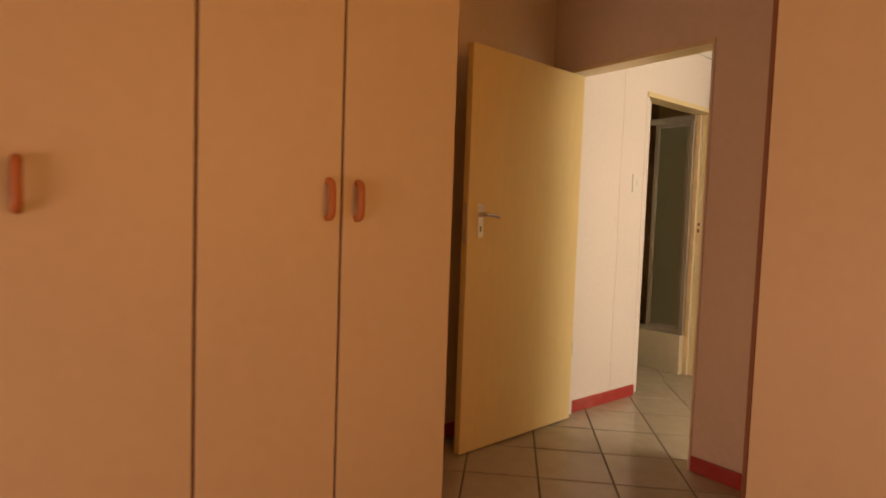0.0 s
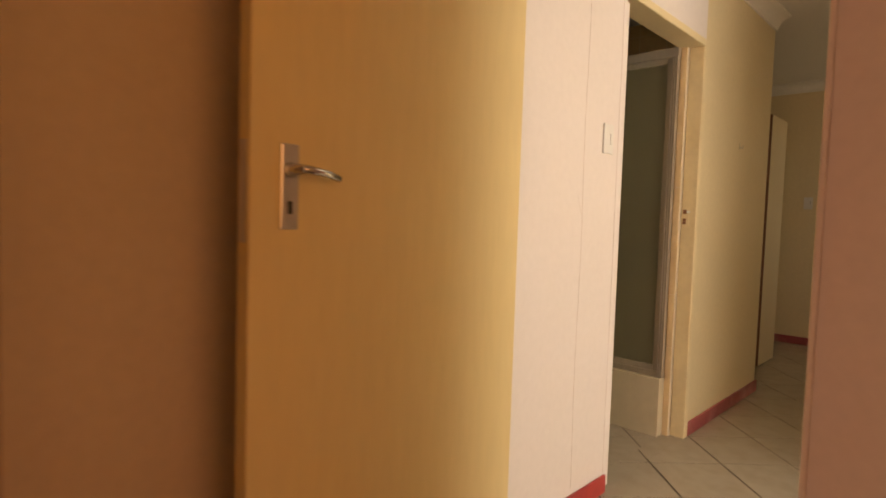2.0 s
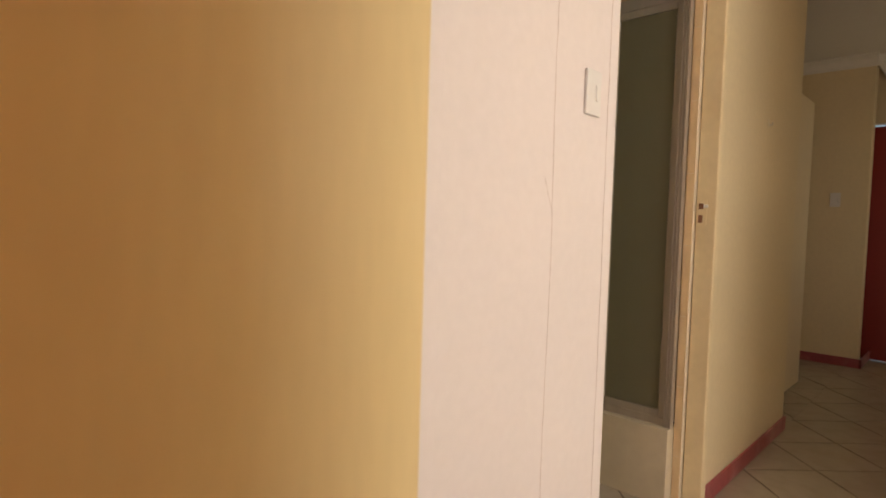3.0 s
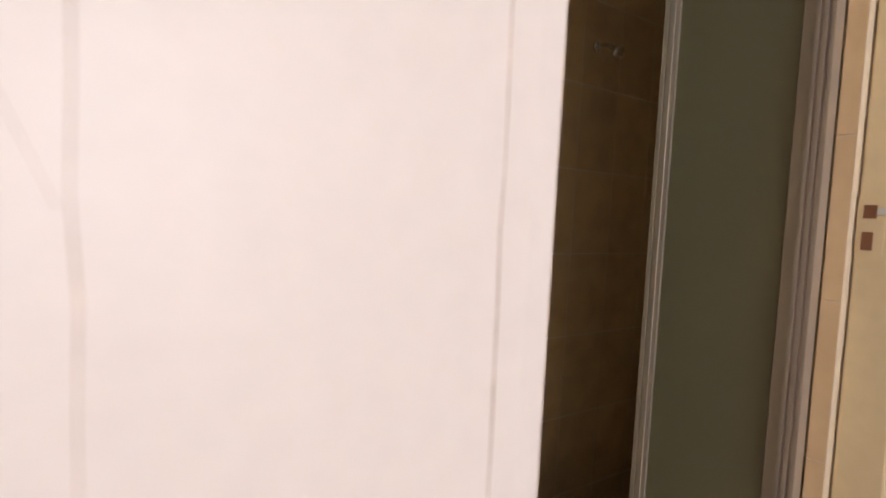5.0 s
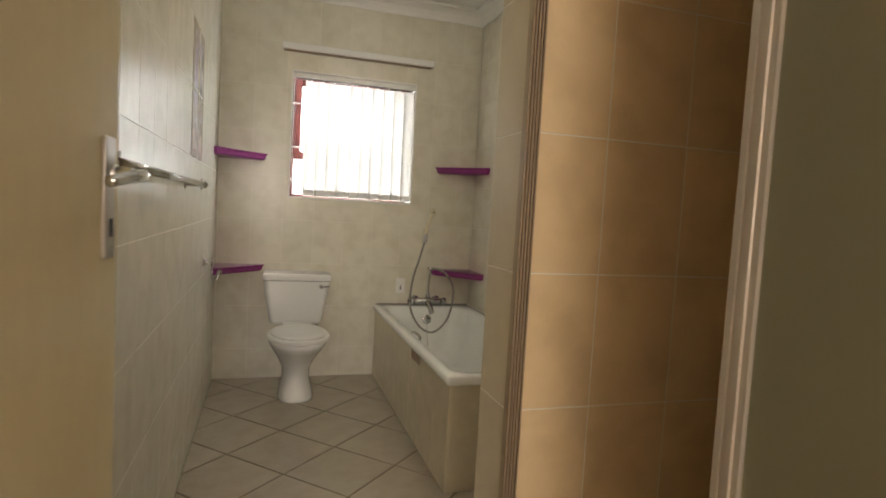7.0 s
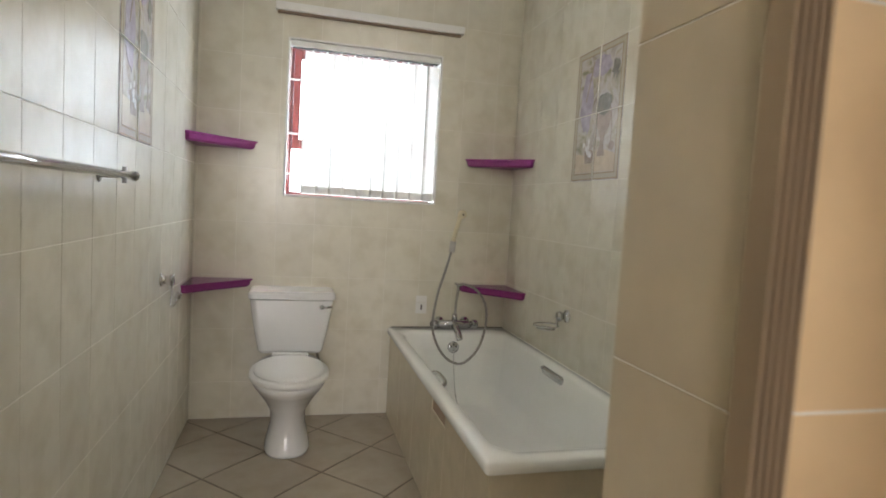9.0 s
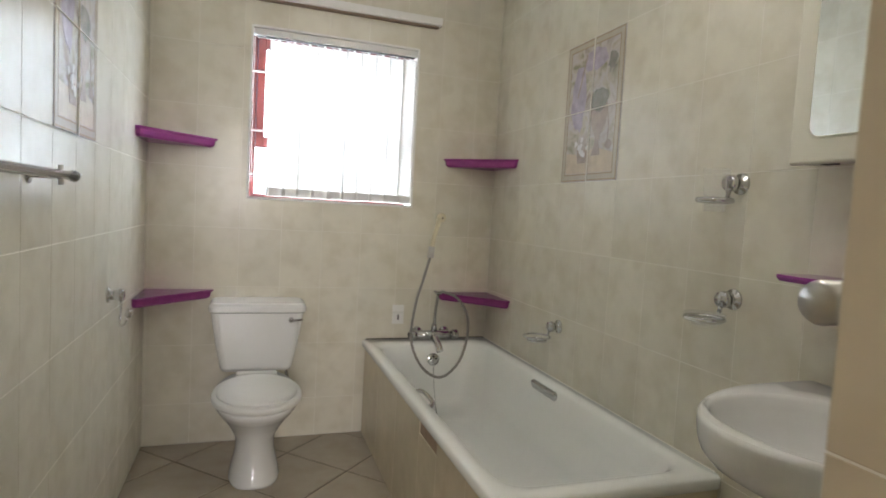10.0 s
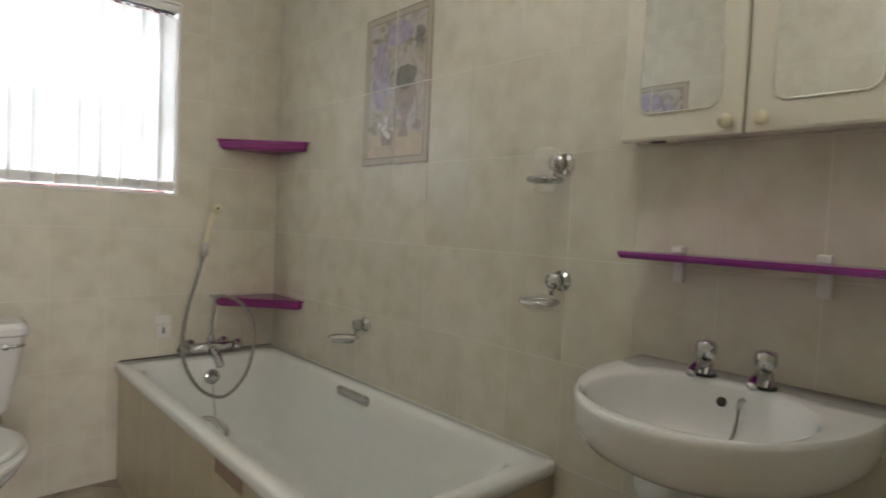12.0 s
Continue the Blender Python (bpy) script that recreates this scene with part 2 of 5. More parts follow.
def disc(c, axis, r, h, n=24, bm=None, r2=None):
    c, a = Vector(c), Vector(axis).normalized()
    return tube([c, c + a * h * 0.8, c + a * h], [r, r, (r2 or r) * 0.9], n, bm)


# ---- the large structure ----
W, L, T = 1.695, 3.762, 0.095      # bathroom width, window wall, thickness of the passage wall
CB, CH = 2.52, 2.52                # ceilings
HEAD = 2.03                        # door heads
DOOR0, DOOR1 = 0.005, 0.835          # bathroom doorway
JAMB0 = -0.0385                      # where the plaster meets the frame
BX = -0.845                        # bedroom face of the bedroom door wall
BY0, BY1 = -0.86, 0.0            # bedroom doorway
PX0, PX1, PY0, PY1 = 0.78, W, 0.975, 1.127   # shower partition
SX = 0.790                         # shower front
WX0, WX1, WZ0, WZ1 = 0.43, 1.24, 1.181, 1.987   # window opening


def wall(name, material, label, *boxes):
    return solid(name, B(*boxes), material, label, "wall", "structure")


# floors: a bed of grout on which the tiles lie
solid("floor", B((-6.0, 6.2, -4.4, 4.0, -0.12, -0.004)), FGROUT, "brown grout bed under the cream floor tiles", "floor", "structure")
# bathroom shell (the tiles lie on these)
wall("wall_window", GROUT, "bathroom wall with the window, under its tiles", (-0.1, WX0, L + 0.0009, L + 0.22, 0, CB), (WX1, W + 0.1, L + 0.0009, L + 0.22, 0, CB), (WX0, WX1, L + 0.0009, L + 0.22, 0, WZ0), (WX0, WX1, L + 0.0009, L + 0.22, WZ1, CB))
wall("wall_bath_west", GROUT, "bathroom wall with the towel rail, under its tiles", (-0.1, -0.0009, T, L + 0.0009, 0, CB))
wall("wall_bath_east", GROUT, "bathroom wall behind bath and basin, under its tiles", (W + 0.0009, W + 0.1, T, L + 0.0009, 0, CB))
wall("wall_passage", PINKWHITE, "off-white passage wall with a plaster seam beside the bathroom door", (BX + 0.10, JAMB0, 0, T, 0, CH), (JAMB0, DOOR1 + 0.035, 0, T, HEAD + 0.035, CH))
wall("wall_passage_east", CREAM, "cream passage wall between bathroom door and open corner", (DOOR1 + 0.035, 2.11, 0, 0.0645, 0, CH), (W, 2.11, 0.0645, T, 0, CH))
wall("wall_return", CREAM, "cream wall turning the passage corner", (2.0, 2.11, T, 1.2, 0, CH))
wall("shower_partition", GROUT, "tiled partition between shower and basin", (PX0 + 0.0009, PX1, PY0 + 0.0009, PY1 - 0.0009, 0, CB))
# bedroom
wall("wall_bedroom_door", BEDWALL, "bedroom wall with the open door, in warm light", (BX, BX + 0.10, -3.7, BY0, 0, CH), (BX, BX + 0.10, BY1, 0.25, 0, CH), (BX, BX + 0.10, BY0, BY1, HEAD + 0.02, CH))
wall("wall_bedroom_north", BEDWALL, "bedroom wall behind the wardrobe and the door", (-6.0, BX, 0.12, 0.25, 0, CH))
# opening added out of view to let in the low fill
wall("wall_bedroom_west", BEDWALL, "bedroom wall with an unseen low opening added for the fill lamp", (-6.0, -5.9, -3.7, -2.5, 0, CH), (-6.0, -5.9, -0.9, 0.12, 0, CH), (-6.0, -5.9, -2.5, -0.9, 1.15, CH), (-6.0, -5.9, -2.5, -0.9, 0, 0.15))
wall("wall_bedroom_south", BEDWALL, "bedroom wall with the window", (-6.0, -3.2, -3.85, -3.7, 0, CH), (-1.5, BX + 0.1, -3.85, -3.7, 0, CH), (-3.2, -1.5, -3.85, -3.7, 0, 0.95), (-3.2, -1.5, -3.85, -3.7, 2.25, CH))
# lounge beyond the passage
wall("wall_lounge_pier", CREAM, "cream wall pier beside the dark red door", (4.20, 4.34, -0.06, 1.3, 0, CH))
wall("wall_lounge_door", CREAM, "cream wall around the dark red door", (4.70, 4.8, -3.2, -0.40, 0, CH), (4.70, 4.8, -0.40, 0.47, HEAD + 0.02, CH), (4.70, 4.8, 0.47, 1.3, 0, CH))
wall("wall_lounge_back", CREAM, "cream wall behind the tall cupboard", (2.0, 4.8, 1.2, 1.3, 0, CH))
# unseen walls along y = -1.4, added to keep window light off the lounge
wall("wall_passage_south", CREAM, "unseen cream walls by the passage window, added to block light from the lounge, with an opening for its fill lamp", (BX + 0.1, -0.66, -3.3, -3.2, 0, CH), (0.56, 0.66, -3.3, -1.5, 0, CH), (0.66, 3.05, -1.5, -1.4, 0, CH), (4.15, 4.8, -1.5, -1.4, 0, CH), (3.05, 4.15, -1.5, -1.4, 0, 0.9), (3.05, 4.15, -1.5, -1.4, 2.1, CH), (-0.66, 0.56, -3.3, -3.2, 0, 0.88), (-0.66, 0.56, -3.3, -3.2, 2.22, CH))
solid("ceiling_bathroom", B((-0.1, W + 0.1, 0.0, L + 0.1, CB, CB + 0.1)), CEIL, "white painted bathroom ceiling", "ceiling", "structure")
solid("ceiling_bedroom", B((-6.0, BX + 0.1, -3.85, 0.25, CH, CH + 0.1)), CEIL, "white painted bedroom ceiling", "ceiling", "structure")
solid("ceiling_passage", B((BX + 0.1, 4.8, -3.3, -0.001, CH, CH + 0.1), (1.9, 4.8, -0.001, 1.3, CH, CH + 0.1)), CEIL, "white painted passage and lounge ceiling", "ceiling", "structure")


def cornice(a, b, inward, name="cornice"):
    """A coved moulding from a to b at ceiling height."""
    a, b, n = Vector(a), Vector(b), Vector(inward)
    prof = [(0, -0.09), (0.012, -0.09), (0.018, -0.07), (0.035, -0.04), (0.06, -0.02), (0.085, -0.014), (0.085, 0), (0, 0)]
    rings = [[p + n * u + Vector((0, 0, v)) for u, v in prof] for p in (a, b)]
    return solid(name, loft(rings), TRIMW, "white coved plaster cornice along the ceiling", "cornice", "structure")


cornice((0, L, CB), (W, L, CB), (0, -1, 0))
cornice((W, PY1, CB), (W, L, CB), (-1, 0, 0))
cornice((0, T, CB), (0, L, CB), (1, 0, 0))
cornice((BX + 0.1, 0, CH), (2.11, 0, CH), (0, -1, 0))
cornice((4.20, -0.075, CH), (4.20, 1.2, CH), (-1, 0, 0))
cornice((4.20, -0.075, CH), (4.70, -0.075, CH), (0, -1, 0))


def skirting(x0, x1, y0, y1, material=REDPAINT, h=0.075, label="red painted skirting board"):
    return solid("baseboard", B((x0, x1, y0, y1, 0, h)), material, label, "skirting", "structure", 0.004)


skirting(BX + 0.1375, JAMB0 + 0.008, -0.013, -0.0005)
skirting(DOOR1 + 0.037, 2.123, -0.013, -0.0005, MAROON, label="worn maroon skirting board with peeling paint")
skirting(2.1105, 2.123, -0.0005, 1.2, MAROON, label="worn maroon skirting board with peeling paint")
skirting(BX - 0.013, BX - 0.0005, -3.7, BY0 - 0.001)
skirting(-2.11, BX - 0.0005, 0.107, 0.1195)
skirting(4.187, 4.1995, -0.088, 1.2, MAROON, label="dark maroon skirting board on the wall pier")
skirting(4.187, 4.70, -0.088, -0.0755, MAROON, label="dark maroon skirting board on the wall pier")
skirting(4.687, 4.6995, -3.2, -0.45, MAROON, label="dark maroon skirting board")

# outside
solid("ground", B((-300, 300, -300, 300, -0.6, -0.15)), GROUNDM, "dry bare ground around the house", "ground", "structure")
solid("garden_wall", B((-6, 8, 7.5, 7.7, -0.15, 1.5)), OUTWALL, "pale plastered garden wall outside", "garden wall", "structure")

# ---- bathroom doorway and door ----


def door_frame_bath():
    t = thing("door_1", pose(DOOR0, 0, 0), "cream painted steel door frame of the bathroom", "door frame")
    t["kind"] = "structure"
    w = DOOR1 - DOOR0
    part("jamb", B((JAMB0 - DOOR0, -0.0155, 0.0002, T - 0.001, 0, HEAD)), PINKWHITE, t, "white painted jamb", 0.0006)
    part("jamb", B((w, w + 0.035, -0.012, 0.064, 0, HEAD), (w - 0.014, w, -0.012, 0.062, 0, HEAD)), FRAMEP, t, "cream jamb with worn paint", 0.004)
    part("head", B((JAMB0 - DOOR0, w + 0.035, -0.012, T + 0.012, HEAD, HEAD + 0.035)), FRAMEP, t, "", 0.004)
    s = part("strike_plate", B((w - 0.0165, w - 0.0142, 0.022, 0.061, 1.118, 1.214)), FRAMEP, t, "cream painted strike plate with rusty holes")
    part("latch_hole", B((w - 0.0185, w - 0.0166, 0.034, 0.052, 1.178, 1.20)), DARKGAP, s, "rusty latch hole")
    part("bolt_hole", B((w - 0.0185, w - 0.0166, 0.036, 0.052, 1.125, 1.155)), DARKGAP, s, "rusty bolt hole")
    part("latch_lip", B((w - 0.022, w - 0.0166, 0.016, 0.033, 1.183, 1.196)), PLASTIC, s, "", 0.002)
    return t


def lever_set(parent, x, z, side, y, direction, reach=1.0, wide=0.04):
    """A backplate with a lever and a keyhole on a leaf's face at y; side is the way out of the face, direction the way of the lever."""
    s = side
    plate = part("backplate", B((x - wide / 2, x + wide / 2, min(y, y + s * 0.006), max(y, y + s * 0.006), z - 0.115, z + 0.05)), SATIN, parent, "satin steel backplate", 0.003)
    d = direction
    pts = bez([(x, y, z), (x, y + s * 0.03, z), (x + d * 0.004, y + s * 0.046, z), (x + d * 0.03 * reach, y + s * 0.05, z - 0.002), (x + d * 0.075 * reach, y + s * 0.048, z - 0.006), (x + d * 0.112 * reach, y + s * 0.042, z - 0.012)], 6)
    r = [0.011 if i < 8 else 0.0095 - 0.003 * (i - 8) / len(pts) for i in range(len(pts))]
    part("lever", tube(pts, r, 12), CHROME, plate, "chrome lever", smooth=True)
    part("rose", disc((x, y + s * 0.006, z), (0, s, 0), 0.014, 0.008), SATIN, plate, smooth=True)
    part("keyhole", B((x - 0.005, x + 0.005, min(y + s * 0.0062, y + s * 0.0075), max(y + s * 0.0062, y + s * 0.0075), z - 0.085, z - 0.06)), DARK, plate, "dark keyhole")
    return plate


def leaf(name, m, width, label, handle_z, material=LEAFP, two=True, height=2.015, thick=0.04, inset=0.045, reach=1.0):
    """A flush door leaf hinged at its local origin, reaching along +x, its thickness to +y."""
    t = thing(name, m, label, "door")
    part("panel", B((0.0, width, 0, thick, 0.008, height)), material, t, "", 0.003)
    lever_set(t, width - inset, handle_z, -1, 0.0, -1, reach)
    if two:
        lever_set(t, width - inset, handle_z, 1, thick, -1, reach)
    part("lipping", B((-0.0022, -0.0002, 0.0015, thick - 0.0015, 0.01, height - 0.002)), PINKWHITE, t, "off-white hinge edge")
    part("lock_faceplate", B((width + 0.0002, width + 0.002, 0.008, thick - 0.008, handle_z - 0.14, handle_z + 0.05)), SATIN, t, "steel lock faceplate")
    for z in (0.25, 1.75):
        part("hinge", tube([(0.004, thick + 0.004, z - 0.05), (0.004, thick + 0.004, z + 0.05)], 0.0045, 10), material, t, "painted hinge knuckle", smooth=True)
    return t


door_frame_bath()
# the leaf stands open against the bathroom's west wall: its face looks east
leaf("bathroom_door", pose(0.0255, 0.010, 0, 0, 0, 85.0), 0.853, "cream enamelled bathroom door standing open against the tiled wall", 1.175, BATHDOOR, thick=0.033)

# ---- bedroom doorway and door ----


def door_frame_bed():
    t = thing("door_2", pose(BX, 0, 0), "cream painted door frame of the bedroom", "door frame")
    t["kind"] = "structure"
    part("jamb", B((-0.012, 0.137, BY1 - 0.024, BY1 - 0.0005, 0, HEAD)), PINKWHITE, t, "white hinge jamb with chipped paint", 0.003)
    part("jamb", B((-0.012, 0.112, BY0, BY0 + 0.012, 0, HEAD)), BEDWALL, t, "", 0.003)
    part("head", B((-0.012, 0.112, BY0, BY1, HEAD, HEAD + 0.022)), FRAMEP, t, "", 0.003)
    for z, w in ((0.34, 0.012), (0.36, 0.008), (0.315, 0.01), (0.375, 0.006)):
        part("paint_chip", B((0.118 - w, 0.118, BY1 - 0.0246, BY1 - 0.0242, z + 0.06, z + 0.072)), GREYPATCH, t, "dark chip in the paint")
    return t


door_frame_bed()
leaf("bedroom_door", pose(BX + 0.049, BY1 - 0.076, 0, 0, 0, 182.8) @ Matrix.Diagonal((1, -1, 1, 1)), 0.89, "cream enamelled bedroom door standing wide open", 1.20, inset=0.083, reach=0.8)

# ---- bedroom cupboards ----


def wooden_handle(parent, x, y, z):
    pts = [(x, y + 0.002, z - 0.058), (x, y - 0.012, z - 0.057), (x, y - 0.026, z - 0.045), (x, y - 0.029, z), (x, y - 0.026, z + 0.045), (x, y - 0.012, z + 0.057), (x, y + 0.002, z + 0.058)]
    return part("handle", tube(bez(pts, 4), 0.0125, 10), WOODH, parent, "rounded orange wooden pull handle", smooth=True)


def wardrobe():
    y0, x_end, x_beg = -0.535, -2.115, -4.43
    t = thing("wardrobe", pose(0, 0, 0), "cream melamine built-in wardrobe with tall doors and wooden pulls", "wardrobe")
    part("carcass", B((x_beg, x_end, y0 + 0.022, 0.118, 0.08, CH - 0.002)), MELAMINE, t, "", 0.002)
    part("plinth", B((x_beg, x_end - 0.01, y0 + 0.05, 0.118, 0.0, 0.078)), MELAMINE, t)
    edges = (-4.43, -3.97, -3.495, -3.04, -2.587, -2.117)
    for i, (a, b) in enumerate(zip(edges, edges[1:])):
        d = part("door", B((a + 0.005, b - 0.005, y0, y0 + 0.019, 0.085, CH - 0.01)), MELAMINE, t, "", 0.002)
        # brown strip recessed between doors, its colour stands in for the gap's shade
        part("edge_strip", B((b - 0.0049, b + 0.0049, y0 + 0.012, y0 + 0.0215, 0.085, CH - 0.01)), DARKGAP, d, "dark brown strip standing in for shade in the door gap")
        wooden_handle(d, a + 0.056 if i in (2, 4) else b - 0.05, y0, 1.226)
    return t


def cupboard():
    x0, y1 = -1.577, -1.408
    t = thing("cupboard", pose(0, 0, 0), "cream melamine built-in cupboard standing beside the bedroom door", "cupboard")
    part("carcass", B((x0 + 0.02, BX - 0.014, -3.2, y1, 0.0, CH - 0.002)), MELAMINE, t, "", 0.002)
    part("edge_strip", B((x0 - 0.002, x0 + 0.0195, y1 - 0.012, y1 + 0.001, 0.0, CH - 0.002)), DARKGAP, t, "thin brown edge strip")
    for a, b in ((-1.85, y1 - 0.013), (-2.31, -1.855), (-2.77, -2.315)):
        part("door", B((x0, x0 + 0.0195, a, b, 0.01, CH - 0.01)), MELAMINE, t, "", 0.002)
    return t


wardrobe()
cupboard()

# ---- bathroom window and blind ----


def bathroom_window():
    t = thing("window_1", pose(0, 0, 0), "red painted steel window with an opening top sash and white burglar bars", "window")
    t["kind"] = "structure"
    y = L + 0.135
    part("reveal", B((WX0 - 0.004, WX0 + 0.006, L - 0.002, L + 0.22, WZ0, WZ1), (WX1 - 0.006, WX1 + 0.004, L - 0.002, L + 0.22, WZ0, WZ1), (WX0 + 0.006, WX1 - 0.006, L - 0.002, L + 0.22, WZ1 - 0.006, WZ1 + 0.004)), PLASTER, t, "white plastered reveal")
    part("sill", B((WX0 + 0.006, WX1 - 0.006, L - 0.003, L + 0.22, WZ0 - 0.004, WZ0 + 0.008)), PLASTER, t, "white plastered sill", 0.002)
    x0, x1, z0, z1 = WX0 + 0.006, WX1 - 0.006, WZ0 + 0.008, WZ1 - 0.006
    fr = part("window_frame", B((x0, x0 + 0.022, y, y + 0.035, z0, z1), (x1 - 0.022, x1, y, y + 0.035, z0, z1), (x0 + 0.022, x1 - 0.022, y, y + 0.035, z1 - 0.02, z1), (x0 + 0.022, x1 - 0.022, y, y + 0.035, z0, z0 + 0.018)), WINRED, t, "red oxide painted steel", 0.003)
    sz0, sz1, sx0, sx1 = 1.435, z1 - 0.021, x0 + 0.023, x1 - 0.023
    part("sash", B((sx0, sx0 + 0.04, y - 0.012, y + 0.03, sz0, sz1), (sx1 - 0.04, sx1, y - 0.012, y + 0.03, sz0, sz1), (sx0 + 0.04, sx1 - 0.04, y - 0.012, y + 0.03, sz1 - 0.045, sz1), (sx0 + 0.04, sx1 - 0.04, y - 0.012, y + 0.03, sz0, sz0 + 0.055)), WINRED, fr, "red top-hung sash", 0.004)
    for za, zb, yo in ((sz0 + 0.055, sz1 - 0.045, 0.012), (z0 + 0.018, sz0, 0.016)):
        p = part("pane", B((sx0 + 0.002, sx1 - 0.002, y + yo, y + yo + 0.004, za, zb)), PANE, t, "clear window glass")
        p.visible_shadow = False
    for z in (1.30, 1.515, 1.80):
        part("burglar_bar", tube([(x0 + 0.001, y - 0.024, z), (x1 - 0.001, y - 0.024, z)], 0.005, 8), PLASTIC, t, "white burglar bar", smooth=True)


def vertical_blind():
    t = thing("vertical_blind", pose(0, L - 0.027, 0), "white fabric vertical blind hanging in the window, nearly closed", "blind")
    zt = WZ1 - 0.006
    part("headrail", B((WX0 + 0.008, WX1 - 0.008, 0.03, 0.068, zt - 0.034, zt - 0.003)), PLASTIC, t, "white headrail", 0.003)
    part("track", B((WX0 + 0.02, WX1 - 0.02, 0.042, 0.056, zt - 0.041, zt - 0.0345)), DARK, t, "dark slot of the headrail")
    n = 10
    for k in range(n):
        cx = 0.552 + k * (1.202 - 0.552) / (n - 1)
        turn = radians(16 + 3 * math.sin(k * 2.1))
        prof = [(u * 0.041, 0.006 * (1 - u * u)) for u in (-1, -0.66, -0.33, 0, 0.33, 0.66, 1)]
        c, s = math.cos(turn), math.sin(turn)
        sway = 0.004 * math.sin(k * 1.7)
        back = [(cx + c * u - s * v, 0.05 + s * u + c * v) for u, v in prof]
        front = [(cx + c * u - s * (v + 0.0012), 0.05 + s * u + c * (v + 0.0012)) for u, v in reversed(prof)]
        zs = (1.195, 1.4, 1.7, zt - 0.047)
        rings = [[(x + sway * (zt - z), y, z) for x, y in back + front] for z in zs]
        sl = part("slat", loft(rings), SLAT, t, "white translucent fabric slat", smooth=False)
        part("weight", B((cx - 0.036, cx + 0.036, 0.047, 0.053, 1.200, 1.238)), PLASTIC, sl, "white bottom weight pocket")
        part("hanger", B((cx - 0.006, cx + 0.006, 0.046, 0.052, zt - 0.052, zt - 0.036)), PLASTIC, sl)
    cord = [(WX0 + 0.014, 0.04, zt - 0.03), (WX0 + 0.012, 0.035, 1.6), (WX0 + 0.016, 0.036, 1.26)]
    part("cord", tube(bez(cord, 8), 0.0016, 6), PLASTIC, t, "white pull cord", smooth=True)


bathroom_window()
vertical_blind()
pel = thing("curtain_ledge", pose(0.36, L, 2.108), "white painted wooden curtain ledge above the window, grey-brown underneath", "curtain rail")
part("rail", B((0, 0.985, -0.045, -0.001, 0.0, 0.04)), PLASTER, pel, "", 0.004)
part("worn_edge", B((0.01, 0.97, -0.03, -0.001, -0.008, -0.0005)), GREYPATCH, pel, "grey-brown strip under the ledge")

# ---- corner shelves ----


def corner_shelf(x, z, flip, label):
    t = thing("corner_shelf", pose(x, L, z) @ Matrix.Diagonal((-1 if flip else 1, 1, 1, 1)), label, "shelf", "purple corner shelves")
    top = [(-0.001, -0.001), (-0.293, -0.001), (-0.295, -0.02), (-0.20, -0.115), (-0.10, -0.215), (-0.02, -0.305), (-0.001, -0.303)]
    def ring(s, zz, push=0.0):
        return [(px * s, py * s, zz) for px, py in top]
    part("slab", loft([ring(0.90, -0.042), ring(0.955, -0.032), ring(0.965, -0.012), ring(1.0, -0.006), ring(1.0, 0.0)]), PURPLE, t, "", 0.0015)
    return t


for x, flip in ((W, False), (0.0, True)):
    corner_shelf(x, 1.444, flip, "glossy translucent purple plastic corner shelf high beside the window")
    corner_shelf(x, 0.738 if not flip else 0.742, flip, "glossy translucent purple plastic corner shelf at low level")

# ---- bath ----


def rrect(x0, x1, y0, y1, z, r, n=6):
    out = []
    for cx, cy, a0 in ((x1 - r, y1 - r, 0), (x0 + r, y1 - r, 90), (x0 + r, y0 + r, 180), (x1 - r, y0 + r, 270)):
        for k in range(n + 1):
            a = radians(a0 + 90 * k / n)
            out.append((cx + r * math.cos(a), cy + r * math.sin(a), z))
    return out


TX0, TX1, TY0, TY1, TZ = 1.013, W - 0.002, 2.062, L - 0.002, 0.489


